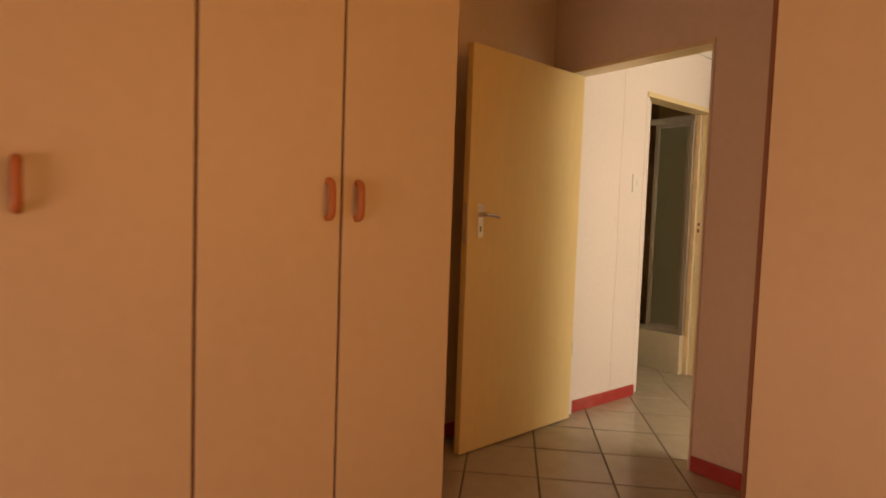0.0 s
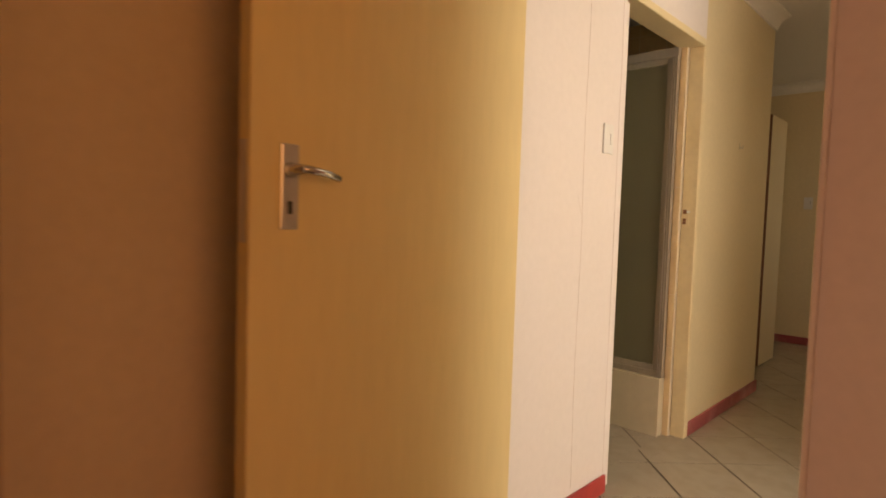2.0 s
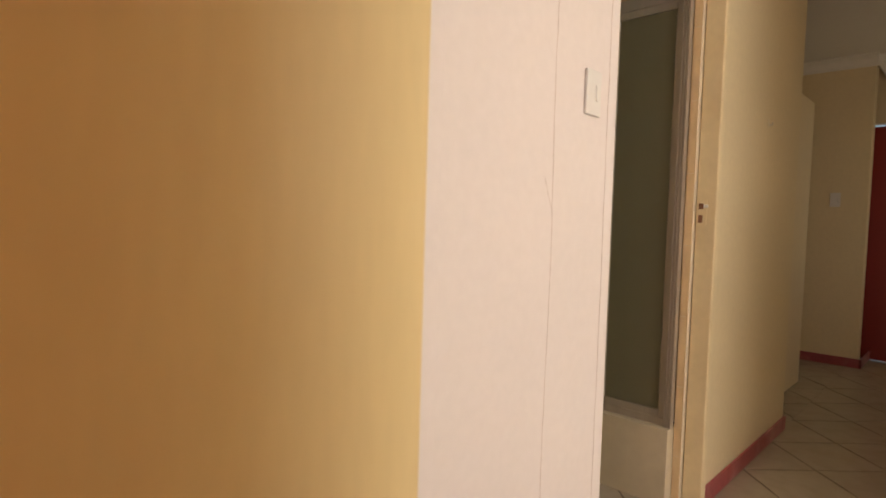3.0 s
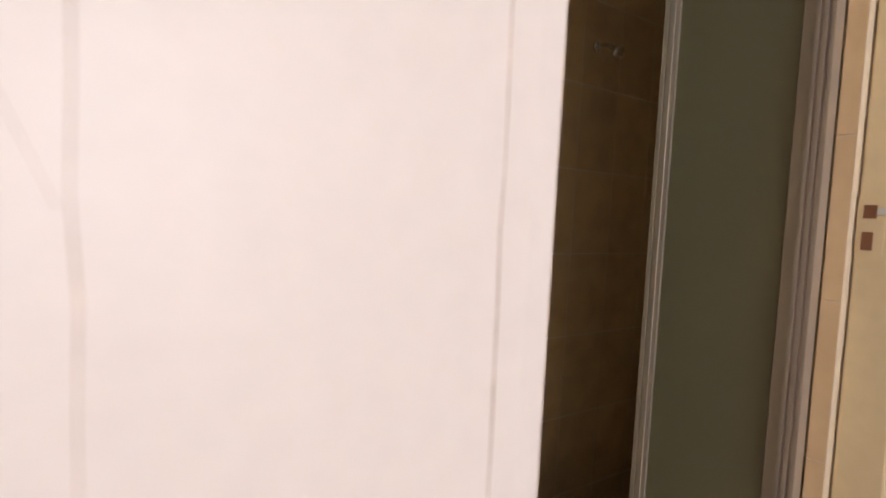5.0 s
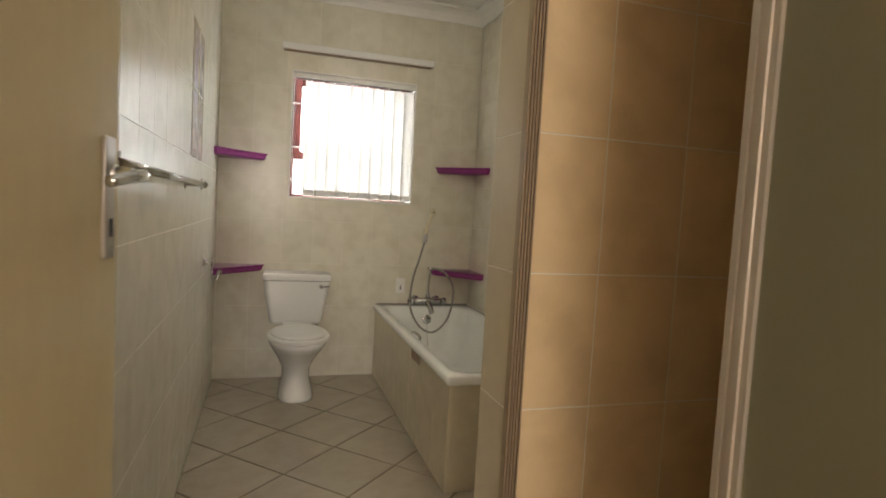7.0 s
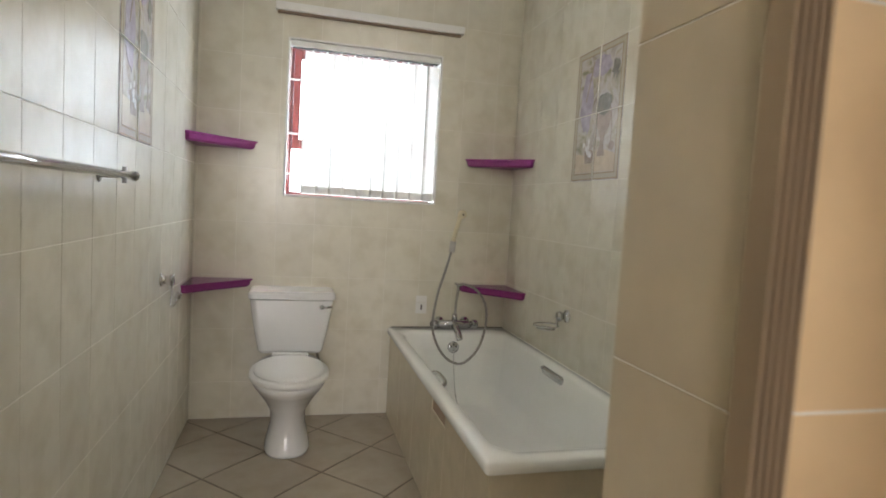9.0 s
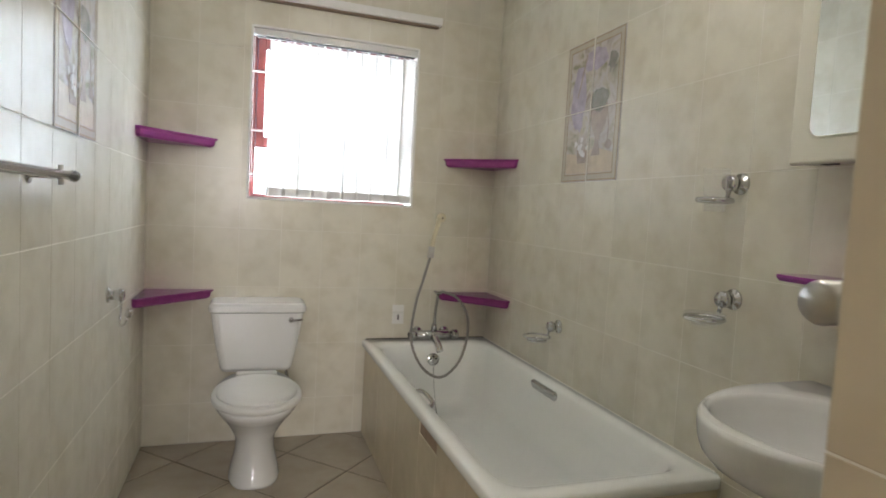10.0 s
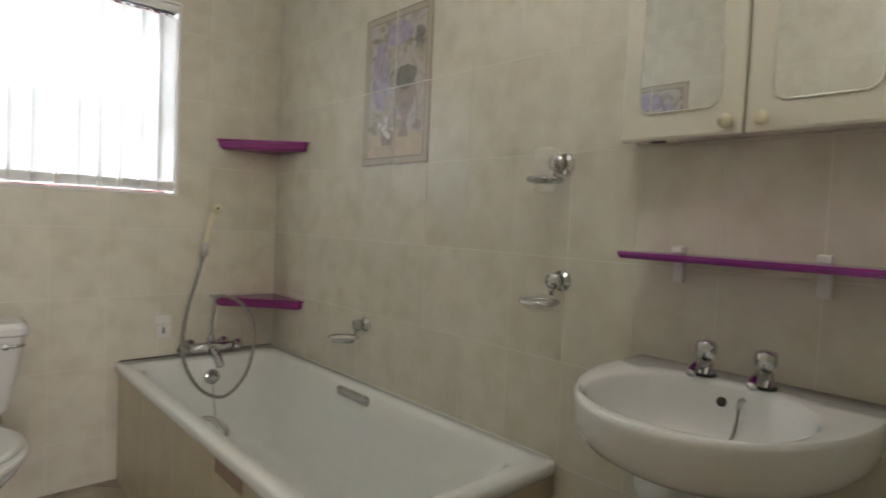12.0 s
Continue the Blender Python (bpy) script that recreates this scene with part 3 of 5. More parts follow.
def bathtub():
    t = thing("bathtub", pose(0, 0, 0), "white enamelled bath boxed in with beige tile panels", "bathtub")
    r = [rrect(TX0 + 0.006, TX1, TY0 + 0.006, TY1, TZ - 0.038, 0.012), rrect(TX0, TX1, TY0, TY1, TZ - 0.03, 0.016), rrect(TX0, TX1, TY0, TY1, TZ - 0.008, 0.016), rrect(TX0 + 0.006, TX1 - 0.004, TY0 + 0.006, TY1 - 0.004, TZ, 0.014),
         rrect(TX0 + 0.05, TX1 - 0.05, TY0 + 0.06, TY1 - 0.10, TZ - 0.001, 0.09), rrect(TX0 + 0.062, TX1 - 0.062, TY0 + 0.075, TY1 - 0.112, TZ - 0.014, 0.10),
         rrect(TX0 + 0.075, TX1 - 0.075, TY0 + 0.12, TY1 - 0.12, TZ - 0.10, 0.11), rrect(TX0 + 0.10, TX1 - 0.10, TY0 + 0.24, TY1 - 0.14, TZ - 0.27, 0.12), rrect(TX0 + 0.135, TX1 - 0.135, TY0 + 0.32, TY1 - 0.18, TZ - 0.35, 0.12), rrect(TX0 + 0.2, TX1 - 0.2, TY0 + 0.42, TY1 - 0.26, TZ - 0.365, 0.1)]
    part("tub", loft(r, False, True), ACRYLIC, t, smooth=True)
    px, zt = TX0 + 0.016, TZ - 0.039
    ys = [TY0 + 0.016, 2.29, 2.545, 2.74, 3.07, 3.41, TY1 - 0.002]
    part("support", B((px + 0.012, TX1 - 0.02, TY0 + 0.03, TY1 - 0.01, 0.0, 0.08)), GREYPATCH, t, "rough bath cradle")
    for i, (a, b) in enumerate(zip(ys, ys[1:])):
        top = zt if i != 2 else zt - 0.055
        part("side_panel", B((px, px + 0.011, a + (0.0 if i == 0 else 0.0012), b - 0.0012, 0.0, top)), ENDTILE, t, "beige tile panel", 0.001)
    part("missing_tile_patch", B((px + 0.004, px + 0.0115, ys[2] + 0.002, ys[3] - 0.002, zt - 0.055, zt)), GREYPATCH, t, "brown bare patch where a tile is missing")
    part("end_panel", B((px + 0.0112, 1.38, TY0 + 0.016, TY0 + 0.028, 0.0, zt)), ENDTILE, t, "beige tile panel", 0.001)
    part("end_panel", B((1.3815, TX1, TY0 + 0.016, TY0 + 0.028, 0.0, zt)), ENDTILE, t, "beige tile panel", 0.001)
    part("overflow", disc((1.362, TY1 - 0.122, 0.405), (0, -1, 0.12), 0.032, 0.012), CHROME, t, "round chrome overflow grille", smooth=True)
    for k in range(5):
        a = 2 * math.pi * k / 5 + 0.3
        part("overflow_hole", disc((1.362 + 0.016 * math.cos(a), TY1 - 0.1335, 0.4065 + 0.016 * math.sin(a)), (0, -1, 0.12), 0.0055, 0.001, 10), DARK, t, "dark grille hole")
    part("sealant", tube([(TX0 + 0.02, TY1 - 0.003, TZ + 0.001), (TX1 - 0.004, TY1 - 0.003, TZ + 0.001)], 0.0034, 6), SEALANT, t, "dark mouldy sealant line")
    part("sealant", tube([(TX1 - 0.002, TY1 - 0.01, TZ + 0.0005), (TX1 - 0.002, TY0 + 0.03, TZ + 0.0005)], 0.0022, 6), GROUT, t, "thin pale sealant line")
    for x, s in ((TX1 - 0.068, -1), (TX0 + 0.068, 1)):
        ya, yb = (2.85, 3.04) if s < 0 else (2.79, 2.99)
        z = TZ - 0.035
        pts = [(x - s * 0.012, ya, z), (x + s * 0.014, ya + 0.02, z + 0.012), (x + s * 0.022, ya + 0.06, z + 0.016), (x + s * 0.022, yb - 0.06, z + 0.016), (x + s * 0.014, yb - 0.02, z + 0.012), (x - s * 0.012, yb, z)]
        part("grip", tube(bez(pts, 5), 0.0085, 10), CHROME, t, "chrome grab handle", smooth=True)
        if s < 0:
            pl = rrect(ya - 0.01, yb + 0.01, z - 0.019, z + 0.017, 0, 0.0175, 6)
            part("grip_plate", loft([[(x + 0.006, p[0], p[1]) for p in pl], [(x - 0.004, p[0], p[1]) for p in pl]]), CHROME, t, "oval chrome plate", 0.002)
    chain = [(1.362, TY1 - 0.14, 0.39), (1.365, TY1 - 0.15, 0.30), (1.37, TY1 - 0.2, 0.16), (1.34, 3.35, 0.124)]
    part("plug_chain", tube(bez(chain, 8), 0.0022, 6), CHROME, t, "thin plug chain", smooth=True)
    part("plug", disc((1.335, 3.33, 0.1195), (0, 0, 1), 0.022, 0.012), DARK, t, "black bath plug", smooth=True)


bathtub()


def bath_mixer():
    y = L - 0.062
    t = thing("bath_mixer", pose(0, 0, 0), "chrome bath mixer with a flexible hand shower hose", "tap")
    part("body", tube([(1.285, y, 0.522), (1.30, y, 0.522), (1.305, y, 0.522), (1.455, y, 0.522), (1.46, y, 0.522), (1.475, y, 0.522)], [0.018, 0.018, 0.022, 0.022, 0.018, 0.018], 16), CHROME, t, smooth=True)
    for x, d in ((1.285, -1), (1.475, 1)):
        h = part("handle", tube([(x, y, 0.522), (x + d * 0.008, y, 0.522), (x + d * 0.014, y, 0.522), (x + d * 0.034, y, 0.522), (x + d * 0.04, y, 0.522)], [0.014, 0.024, 0.026, 0.025, 0.018], 10), CHROME, t, "ribbed chrome tap handle", smooth=True)
        part("cap", disc((x + d * 0.0402, y, 0.522), (d, 0, 0), 0.011, 0.003, 12), DARK, h, "dark handle cap")
        part("wall_union", tube([(x + d * -0.02, y, 0.522), (x + d * -0.02, L - 0.006, 0.522), (x + d * -0.02, L - 0.004, 0.522), (x + d * -0.02, L - 0.001, 0.522)], [0.014, 0.014, 0.028, 0.03], 16), CHROME, t, smooth=True)
    part("spout", tube(bez([(1.38, y, 0.515), (1.38, y - 0.03, 0.505), (1.382, y - 0.075, 0.485), (1.386, y - 0.10, 0.455)], 6), [0.021] * 9 + [0.019] * 9 + [0.017], 14), CHROME, t, smooth=True)
    part("diverter", tube([(1.38, y, 0.54), (1.38, y, 0.575), (1.381, y, 0.58)], [0.016, 0.013, 0.009], 12), CHROME, t, smooth=True)
    part("riser", tube(bez([(1.381, y, 0.575), (1.383, y, 0.65), (1.392, y - 0.004, 0.735)], 6), 0.0075, 10), CHROME, t, "chrome riser with a cradle", smooth=True)
    part("cradle", tube([(1.37, y - 0.004, 0.752), (1.385, y - 0.004, 0.742), (1.405, y - 0.004, 0.742), (1.42, y - 0.004, 0.752)], [0.006, 0.009, 0.009, 0.006], 8), CHROME, t, smooth=True)
    hose = [(1.395, y - 0.004, 0.742), (1.42, y - 0.02, 0.748), (1.485, y - 0.05, 0.72), (1.528, y - 0.085, 0.64), (1.524, y - 0.115, 0.535), (1.49, y - 0.125, 0.42), (1.424, y - 0.13, 0.345), (1.36, y - 0.13, 0.333), (1.288, y - 0.12, 0.382), (1.242, y - 0.09, 0.477), (1.242, y - 0.055, 0.568), (1.27, y - 0.02, 0.70), (1.302, y - 0.008, 0.80), (1.33, y - 0.002, 0.90), (1.338, y, 0.935)]
    line = bez(hose, 14)
    hs = part("hose", tube(line, [0.0072 if i % 2 else 0.0056 for i in range(len(line))], 8), HOSE, t, "ribbed flexible metal hose", smooth=True)
    wind = []
    for i, (a, b) in enumerate(zip(line, line[1:])):
        d = (b - a).normalized()
        u = d.cross(Vector((0, 1, 0.01))).normalized()
        v = d.cross(u)
        for k in range(2):
            ang = (i + k / 2) * math.pi / 2.0
            wind.append(a.lerp(b, k / 2) + 0.0066 * (math.cos(ang) * u + math.sin(ang) * v))
    part("wire_winding", tube(wind, 0.0019, 5), CHROME, hs, "bright spiral winding", smooth=True)
    hand_piece = part("handset", tube([(1.338, y, 0.93), (1.340, y, 0.94), (1.345, y, 0.985), (1.346, y, 0.992), (1.357, y + 0.006, 1.04), (1.376, y + 0.014, 1.10), (1.388, y + 0.02, 1.135)], [0.011, 0.0155, 0.0155, 0.011, 0.012, 0.0125, 0.013], 12), [AGED], t, "yellowed plastic hand shower", smooth=True)
    part("collar", tube([(1.339, y, 0.925), (1.345, y, 0.984)], 0.0165, 12), SATIN, hand_piece, "dull metal collar", smooth=True)
    part("spray_face", disc((1.391, L - 0.04, 1.137), (0.1, -1, -0.1), 0.023, 0.022), AGED, hand_piece, "round yellowed shower face", smooth=True)
    part("face_hole", disc((1.393, L - 0.0635, 1.134), (0.1, -1, -0.1), 0.005, 0.002, 10), DARK, hand_piece)
    part("bracket", tube([(1.388, L - 0.001, 1.12), (1.388, L - 0.045, 1.12)], 0.012, 10), AGED, t, "yellowed wall bracket", smooth=True)


bath_mixer()
bell = thing("wall_plug_plate", pose(1.197, L, 0.618), "small white wall plate with a keyhole slot", "wall plate")
part("plate", B((-0.031, 0.031, -0.008, -0.0006, -0.05, 0.012)), PLASTIC, bell, "", 0.002)
part("backing", B((-0.031, 0.031, -0.003, -0.0006, 0.013, 0.05)), PLASTIC, bell, "cream sticker backing")
part("slot", B((-0.004, 0.004, -0.0095, -0.0081, -0.028, 0.0)), DARK, bell, "dark slot")

# ---- toilet ----


def toilet():
    cx = 0.497
    t = thing("toilet", pose(cx, L, 0), "white ceramic close-coupled toilet with closed lid", "toilet")
    pan = [oval(0, -0.36, 0.0, 0.102, 0.165, 2.6), oval(0, -0.36, 0.012, 0.104, 0.167, 2.6), oval(0, -0.355, 0.05, 0.095, 0.155, 2.4), oval(0, -0.345, 0.12, 0.080, 0.14, 2.2), oval(0, -0.345, 0.18, 0.083, 0.15, 2.2), oval(0, -0.37, 0.25, 0.115, 0.2, 2.2), oval(0, -0.40, 0.31, 0.148, 0.255, 2.2), oval(0, -0.425, 0.35, 0.163, 0.30, 2.2), oval(0, -0.43, 0.375, 0.168, 0.315, 2.2), oval(0, -0.43, 0.382, 0.160, 0.308, 2.2)]
    part("pan", loft(pan), CERAMIC, t, smooth=True)

    def seat(s, z, p=2.15):
        return [(x, y if y < -0.45 else -0.45 + (y + 0.45) * 0.93, zz) for x, y, zz in oval(0, -0.525, z, 0.172 * s, 0.225 * s, p)]

    part("seat", loft([seat(0.985, 0.386), seat(1.0, 0.392), seat(1.0, 0.404), seat(0.98, 0.410)]), PLASTIC, t, "white plastic seat", smooth=True)
    lid = part("lid", loft([seat(0.86, 0.4108), seat(0.90, 0.412), seat(0.89, 0.421), seat(0.82, 0.4265), seat(0.5, 0.430), seat(0.2, 0.431)]), PLASTIC, t, "white plastic closed lid", smooth=True)
    part("hinge_block", B((-0.085, 0.085, -0.325, -0.285, 0.386, 0.425)), PLASTIC, t, "", 0.006)
    part("lid_scuff", B((0.085, 0.11, -0.655, -0.648, 0.413, 0.424)), GREYPATCH, lid, "dark scuff on the lid")
    cist = []
    for z, w, y0 in ((0.388, 0.150, -0.165), (0.40, 0.158, -0.172), (0.52, 0.182, -0.182), (0.655, 0.202, -0.19), (0.662, 0.202, -0.19)):
        cist.append(rrect(-w, w, y0, -0.012, z, 0.03, 4))
    part("cistern", loft(cist), CERAMIC, t, smooth=False, bevel=0.0)
    top = [rrect(-s, s, -0.2 - d, -0.006, z, 0.03, 4) for z, s, d in ((0.664, 0.206, 0), (0.668, 0.211, 0.004), (0.690, 0.212, 0.005), (0.702, 0.205, 0.0), (0.706, 0.195, -0.01))]
    part("cistern_lid", loft(top), CERAMIC, t, "white ceramic cistern lid")
    part("lid_gap", loft([rrect(-0.2032, 0.2032, -0.1912, -0.0125, 0.6605, 0.03, 4), rrect(-0.2032, 0.2032, -0.1912, -0.0125, 0.6642, 0.03, 4)]), DARK, t, "dark joint under the lid")
    lv = part("flush_lever", disc((0.145, -0.188, 0.63), (0, -1, 0), 0.012, 0.016, 14), CHROME, t, "chrome flush lever", smooth=True)
    part("lever_arm", tube([(0.145, -0.206, 0.63), (0.17, -0.208, 0.631), (0.196, -0.206, 0.634)], [0.005, 0.006, 0.005], 8), CHROME, lv, smooth=True)
    part("supply_pipe", tube(bez([(0.19, -0.002, 0.22), (0.19, -0.05, 0.22), (0.16, -0.08, 0.28), (0.13, -0.09, 0.39)], 6), 0.007, 8), CHROME, t, smooth=True)


toilet()

bulb = thing("ceiling_light", pose(1.1, 1.8, CB), "round white ceiling light in the bathroom", "ceiling light")
part("base", tube([(0, 0, -0.001), (0, 0, -0.03), (0, 0, -0.034)], [0.13, 0.13, 0.12], 28), PLASTIC, bulb, smooth=True)
OPAL = bpy.data.materials.new("lit_opal_glass")
OPAL.use_nodes = True
OPAL.node_tree.nodes["Principled BSDF"].inputs["Emission Color"].default_value = (1.0, 0.96, 0.88, 1)
OPAL.node_tree.nodes["Principled BSDF"].inputs["Emission Strength"].default_value = 3.0
part("dome", loft([oval(0, 0, z, r, r) for z, r in ((-0.0345, 0.125), (-0.07, 0.12), (-0.1, 0.095), (-0.115, 0.06), (-0.12, 0.02))]), OPAL, bulb, "lit opal glass dome", smooth=True)

# ---- wall fittings ----


def rail_on_wall():
    t = thing("towel_rail", pose(0, 0, 1.20), "long chrome towel rail on the tiled wall", "towel rail")
    part("rod", tube([(0.062, 0.975, 0), (0.062, 2.40, 0)], 0.0105, 14), CHROME, t, smooth=True)
    for y in (0.975, 2.40):
        part("end_cap", disc((0.062, y, 0), (0, 1 if y > 2 else -1, 0), 0.0135, 0.012, 14), CHROME, t, smooth=True)
    for y in (1.03, 2.315):
        part("post", tube([(0.001, y, -0.004), (0.004, y, -0.004), (0.006, y, -0.004), (0.062, y, -0.004)], [0.02, 0.019, 0.007, 0.006], 14), CHROME, t, "chrome wall post", smooth=True)
        part("clip", tube([(0.062, y, -0.022), (0.062, y, 0.02)], 0.006, 8), SATIN, t, smooth=True)


rail_on_wall()


def roll_holder():
    t = thing("toilet_roll_holder", pose(0, 3.05, 0.823), "empty chrome toilet roll holder on the tiled wall", "toilet roll holder")
    part("rose", tube([(0.001, 0, 0), (0.006, 0, 0), (0.008, 0, 0), (0.03, 0, 0), (0.034, 0, 0), (0.05, 0, 0)], [0.026, 0.026, 0.016, 0.016, 0.021, 0.02], 18), CHROME, t, smooth=True)
    part("arm", tube(bez([(0.04, 0, -0.012), (0.042, 0, -0.04), (0.045, -0.03, -0.075), (0.055, -0.09, -0.085), (0.075, -0.12, -0.075), (0.085, -0.12, -0.05)], 6), 0.0042, 8), CHROME, t, smooth=True)
    part("tip", disc((0.085, -0.12, -0.05), (0.3, 0, 1), 0.011, 0.022, 12), CHROME, t, smooth=True)


roll_holder()


def wall_rose(t, h=0.0):
    return part("rose", tube([(-0.001, 0, 0), (-0.006, 0, 0), (-0.008, 0, 0), (-0.028, 0, 0), (-0.032, 0, 0), (-0.048, 0, 0)], [0.029, 0.028, 0.017, 0.017, 0.023, 0.021], 20), CHROME, t, "round chrome wall rose", smooth=True)


def ring_pts(cx, cy, z, r, n=28):
    return [(cx + r * math.cos(2 * math.pi * k / n), cy + r * math.sin(2 * math.pi * k / n), z) for k in range(n)]


def tumbler_holder():
    t = thing("tumbler_holder", pose(W, 2.092, 1.284), "chrome tumbler holder with a clear cup on the tiled wall", "tumbler holder")
    wall_rose(t)
    part("bracket", tube([(-0.04, 0, -0.01), (-0.045, 0, -0.045)], 0.006, 8), CHROME, t, smooth=True)
    part("ring", tube(ring_pts(-0.085, 0, -0.048, 0.041), 0.0075, 8, closed=True), CHROME, t, "thick chrome ring", smooth=True)
    rings = [oval(-0.085, 0, z, r, r) for z, r in ((-0.075, 0.028), (-0.078, 0.026), (-0.078, 0.024), (-0.07, 0.0245), (0.035, 0.0325), (0.035, 0.0338), (-0.06, 0.0295), (-0.075, 0.028))]
    part("cup", loft(rings, False, False), CLEAR, t, "clear plastic cup", smooth=True)


def soap_holder():
    t = thing("soap_dish", pose(W, 2.083, 0.973), "chrome soap dish holder with a clear dish on the tiled wall", "soap dish")
    wall_rose(t)
    part("bracket", tube([(-0.04, 0, -0.008), (-0.048, 0, -0.036)], 0.006, 8), CHROME, t, smooth=True)
    part("ring", tube(ring_pts(-0.095, 0, -0.05, 0.048), 0.006, 8, closed=True), CHROME, t, "chrome ring", smooth=True)
    part("dish", loft([oval(-0.095, 0, -0.075, 0.02, 0.02), oval(-0.095, 0, -0.07, 0.036, 0.036), oval(-0.095, 0, -0.05, 0.05, 0.05), oval(-0.095, 0, -0.036, 0.054, 0.054), oval(-0.095, 0, -0.036, 0.051, 0.051), oval(-0.095, 0, -0.05, 0.046, 0.046), oval(-0.095, 0, -0.066, 0.03, 0.03)]), CLEAR, t, "clear plastic dish", smooth=True)


def wire_holder():
    t = thing("wire_soap_ring", pose(W, 2.978, 0.711), "chrome wire soap ring on the wall above the bath", "soap holder")
    wall_rose(t)
    part("bracket", tube([(-0.04, 0, -0.008), (-0.05, 0, -0.034)], 0.005, 8), CHROME, t, smooth=True)
    part("ring", tube(ring_pts(-0.1, 0, -0.04, 0.055), 0.0042, 8, closed=True), CHROME, t, "chrome wire ring", smooth=True)
    part("ring", tube(ring_pts(-0.1, 0, -0.055, 0.04), 0.003, 8, closed=True), CHROME, t, "chrome wire ring", smooth=True)
    for dy in (-0.018, 0.0, 0.018):
        part("wire", tube([(-0.138, dy, -0.056), (-0.062, dy, -0.056)], 0.0025, 6), CHROME, t, smooth=True)


tumbler_holder()
soap_holder()
wire_holder()


def partition_rail():
    t = thing("roller_holder", pose(0.89, PY1, 1.108), "satin steel roller on brackets behind the shower partition", "roller holder")
    part("roller", tube([(0.0, 0.1, 0), (0.006, 0.1, 0), (0.25, 0.1, 0), (0.256, 0.1, 0)], [0.016, 0.019, 0.019, 0.016], 20), SATIN, t, smooth=True)
    for x in (0.06, 0.2):
        part("bracket", tube([(x, 0.001, 0), (x, 0.004, 0), (x, 0.006, 0), (x, 0.09, 0)], [0.022, 0.022, 0.007, 0.007], 12), SATIN, t, smooth=True)


partition_rail()

# ---- basin, shelf, mirror cabinet ----


def basin():
    t = thing("washbasin", pose(W, 1.6, 0) @ Matrix.Diagonal((1, 1, 1.016, 1)), "white ceramic pedestal washbasin with a curved front", "basin")

    def ring(s, z, half=0.247, depth=0.485, d0=0.12, p=2.05):
        """D-shaped outline: straight sides from the wall, then a rounded front."""
        pts = []
        n = 44
        for k in range(n + 1):
            a = math.pi * k / n
            c, sn = math.cos(a), abs(math.sin(a))
            y = half * s * math.copysign(abs(c) ** (2 / p), c)
            pts.append((-(d0 + (depth - d0) * sn ** (2 / p)) * s, y, z))
        back = [(-0.003, half * s * (k / 12 * 2 - 1), z) for k in range(13)]
        return [*pts, *back]

    part("bowl", loft([ring(0.38, 0.60), ring(0.46, 0.635), ring(0.60, 0.662), ring(0.76, 0.688), ring(0.87, 0.708), ring(0.945, 0.728), ring(0.982, 0.748), ring(0.995, 0.768), ring(1.0, 0.79), ring(1.0, 0.801), ring(0.995, 0.807), ring(0.985, 0.810)], True, False), CERAMIC, t, smooth=True)
    outer = ring(0.985, 0.810)
    cx, n = -0.272, len(outer)
    ins = [[(x * 0.985, y * 0.985, 0.8108) for x, y, z in outer]]
    for f, z in ((1.03, 0.8108), (1.0, 0.809), (0.975, 0.802), (0.95, 0.785), (0.90, 0.755), (0.80, 0.72), (0.6, 0.69), (0.35, 0.675), (0.1, 0.671)):
        row = []
        for k in range(n):
            a = math.atan2(outer[k][1], outer[k][0] - cx)
            c, sn = math.cos(a), math.sin(a)
            rx = 0.172 if c > 0 else 0.176
            p = 2.3
            r = (abs(c / rx) ** p + abs(sn / 0.186) ** p) ** (-1 / p)
            row.append((cx + f * r * c, f * r * sn, z))
        ins.append(row)
    part("basin_top", loft([outer, *ins], False, True), CERAMIC, t, smooth=True)
    part("pedestal", loft([oval(-0.19, 0, 0.0, 0.10, 0.11, 2.6), oval(-0.19, 0, 0.015, 0.10, 0.11, 2.6), oval(-0.19, 0, 0.08, 0.085, 0.09, 2.4), oval(-0.19, 0, 0.35, 0.078, 0.082, 2.4), oval(-0.2, 0, 0.55, 0.09, 0.10, 2.4), oval(-0.21, 0, 0.63, 0.105, 0.12, 2.4)]), CERAMIC, t, "white ceramic pedestal", smooth=True)
    part("overflow_hole", disc((-0.1265, 0.008, 0.779), (-1, 0, 0.35), 0.0095, 0.004, 18), DARK, t, "dark overflow hole", smooth=True)
    part("plug_hook", tube([(-0.118, -0.027, 0.790), (-0.132, -0.027, 0.788), (-0.136, -0.027, 0.776)], 0.0055, 8), CHROME, t, "dull chrome chain hook", smooth=True)
    part("plug_chain", tube(bez([(-0.136, -0.027, 0.777), (-0.141, -0.026, 0.75), (-0.155, -0.022, 0.72), (-0.21, -0.012, 0.692), (-0.27, 0.0, 0.678)], 8), 0.003, 6), HOSE, t, "grey plug chain", smooth=True)
    part("waste", disc((-0.30, 0, 0.6725), (0, 0, 1), 0.022, 0.003, 18), CHROME, t, smooth=True)


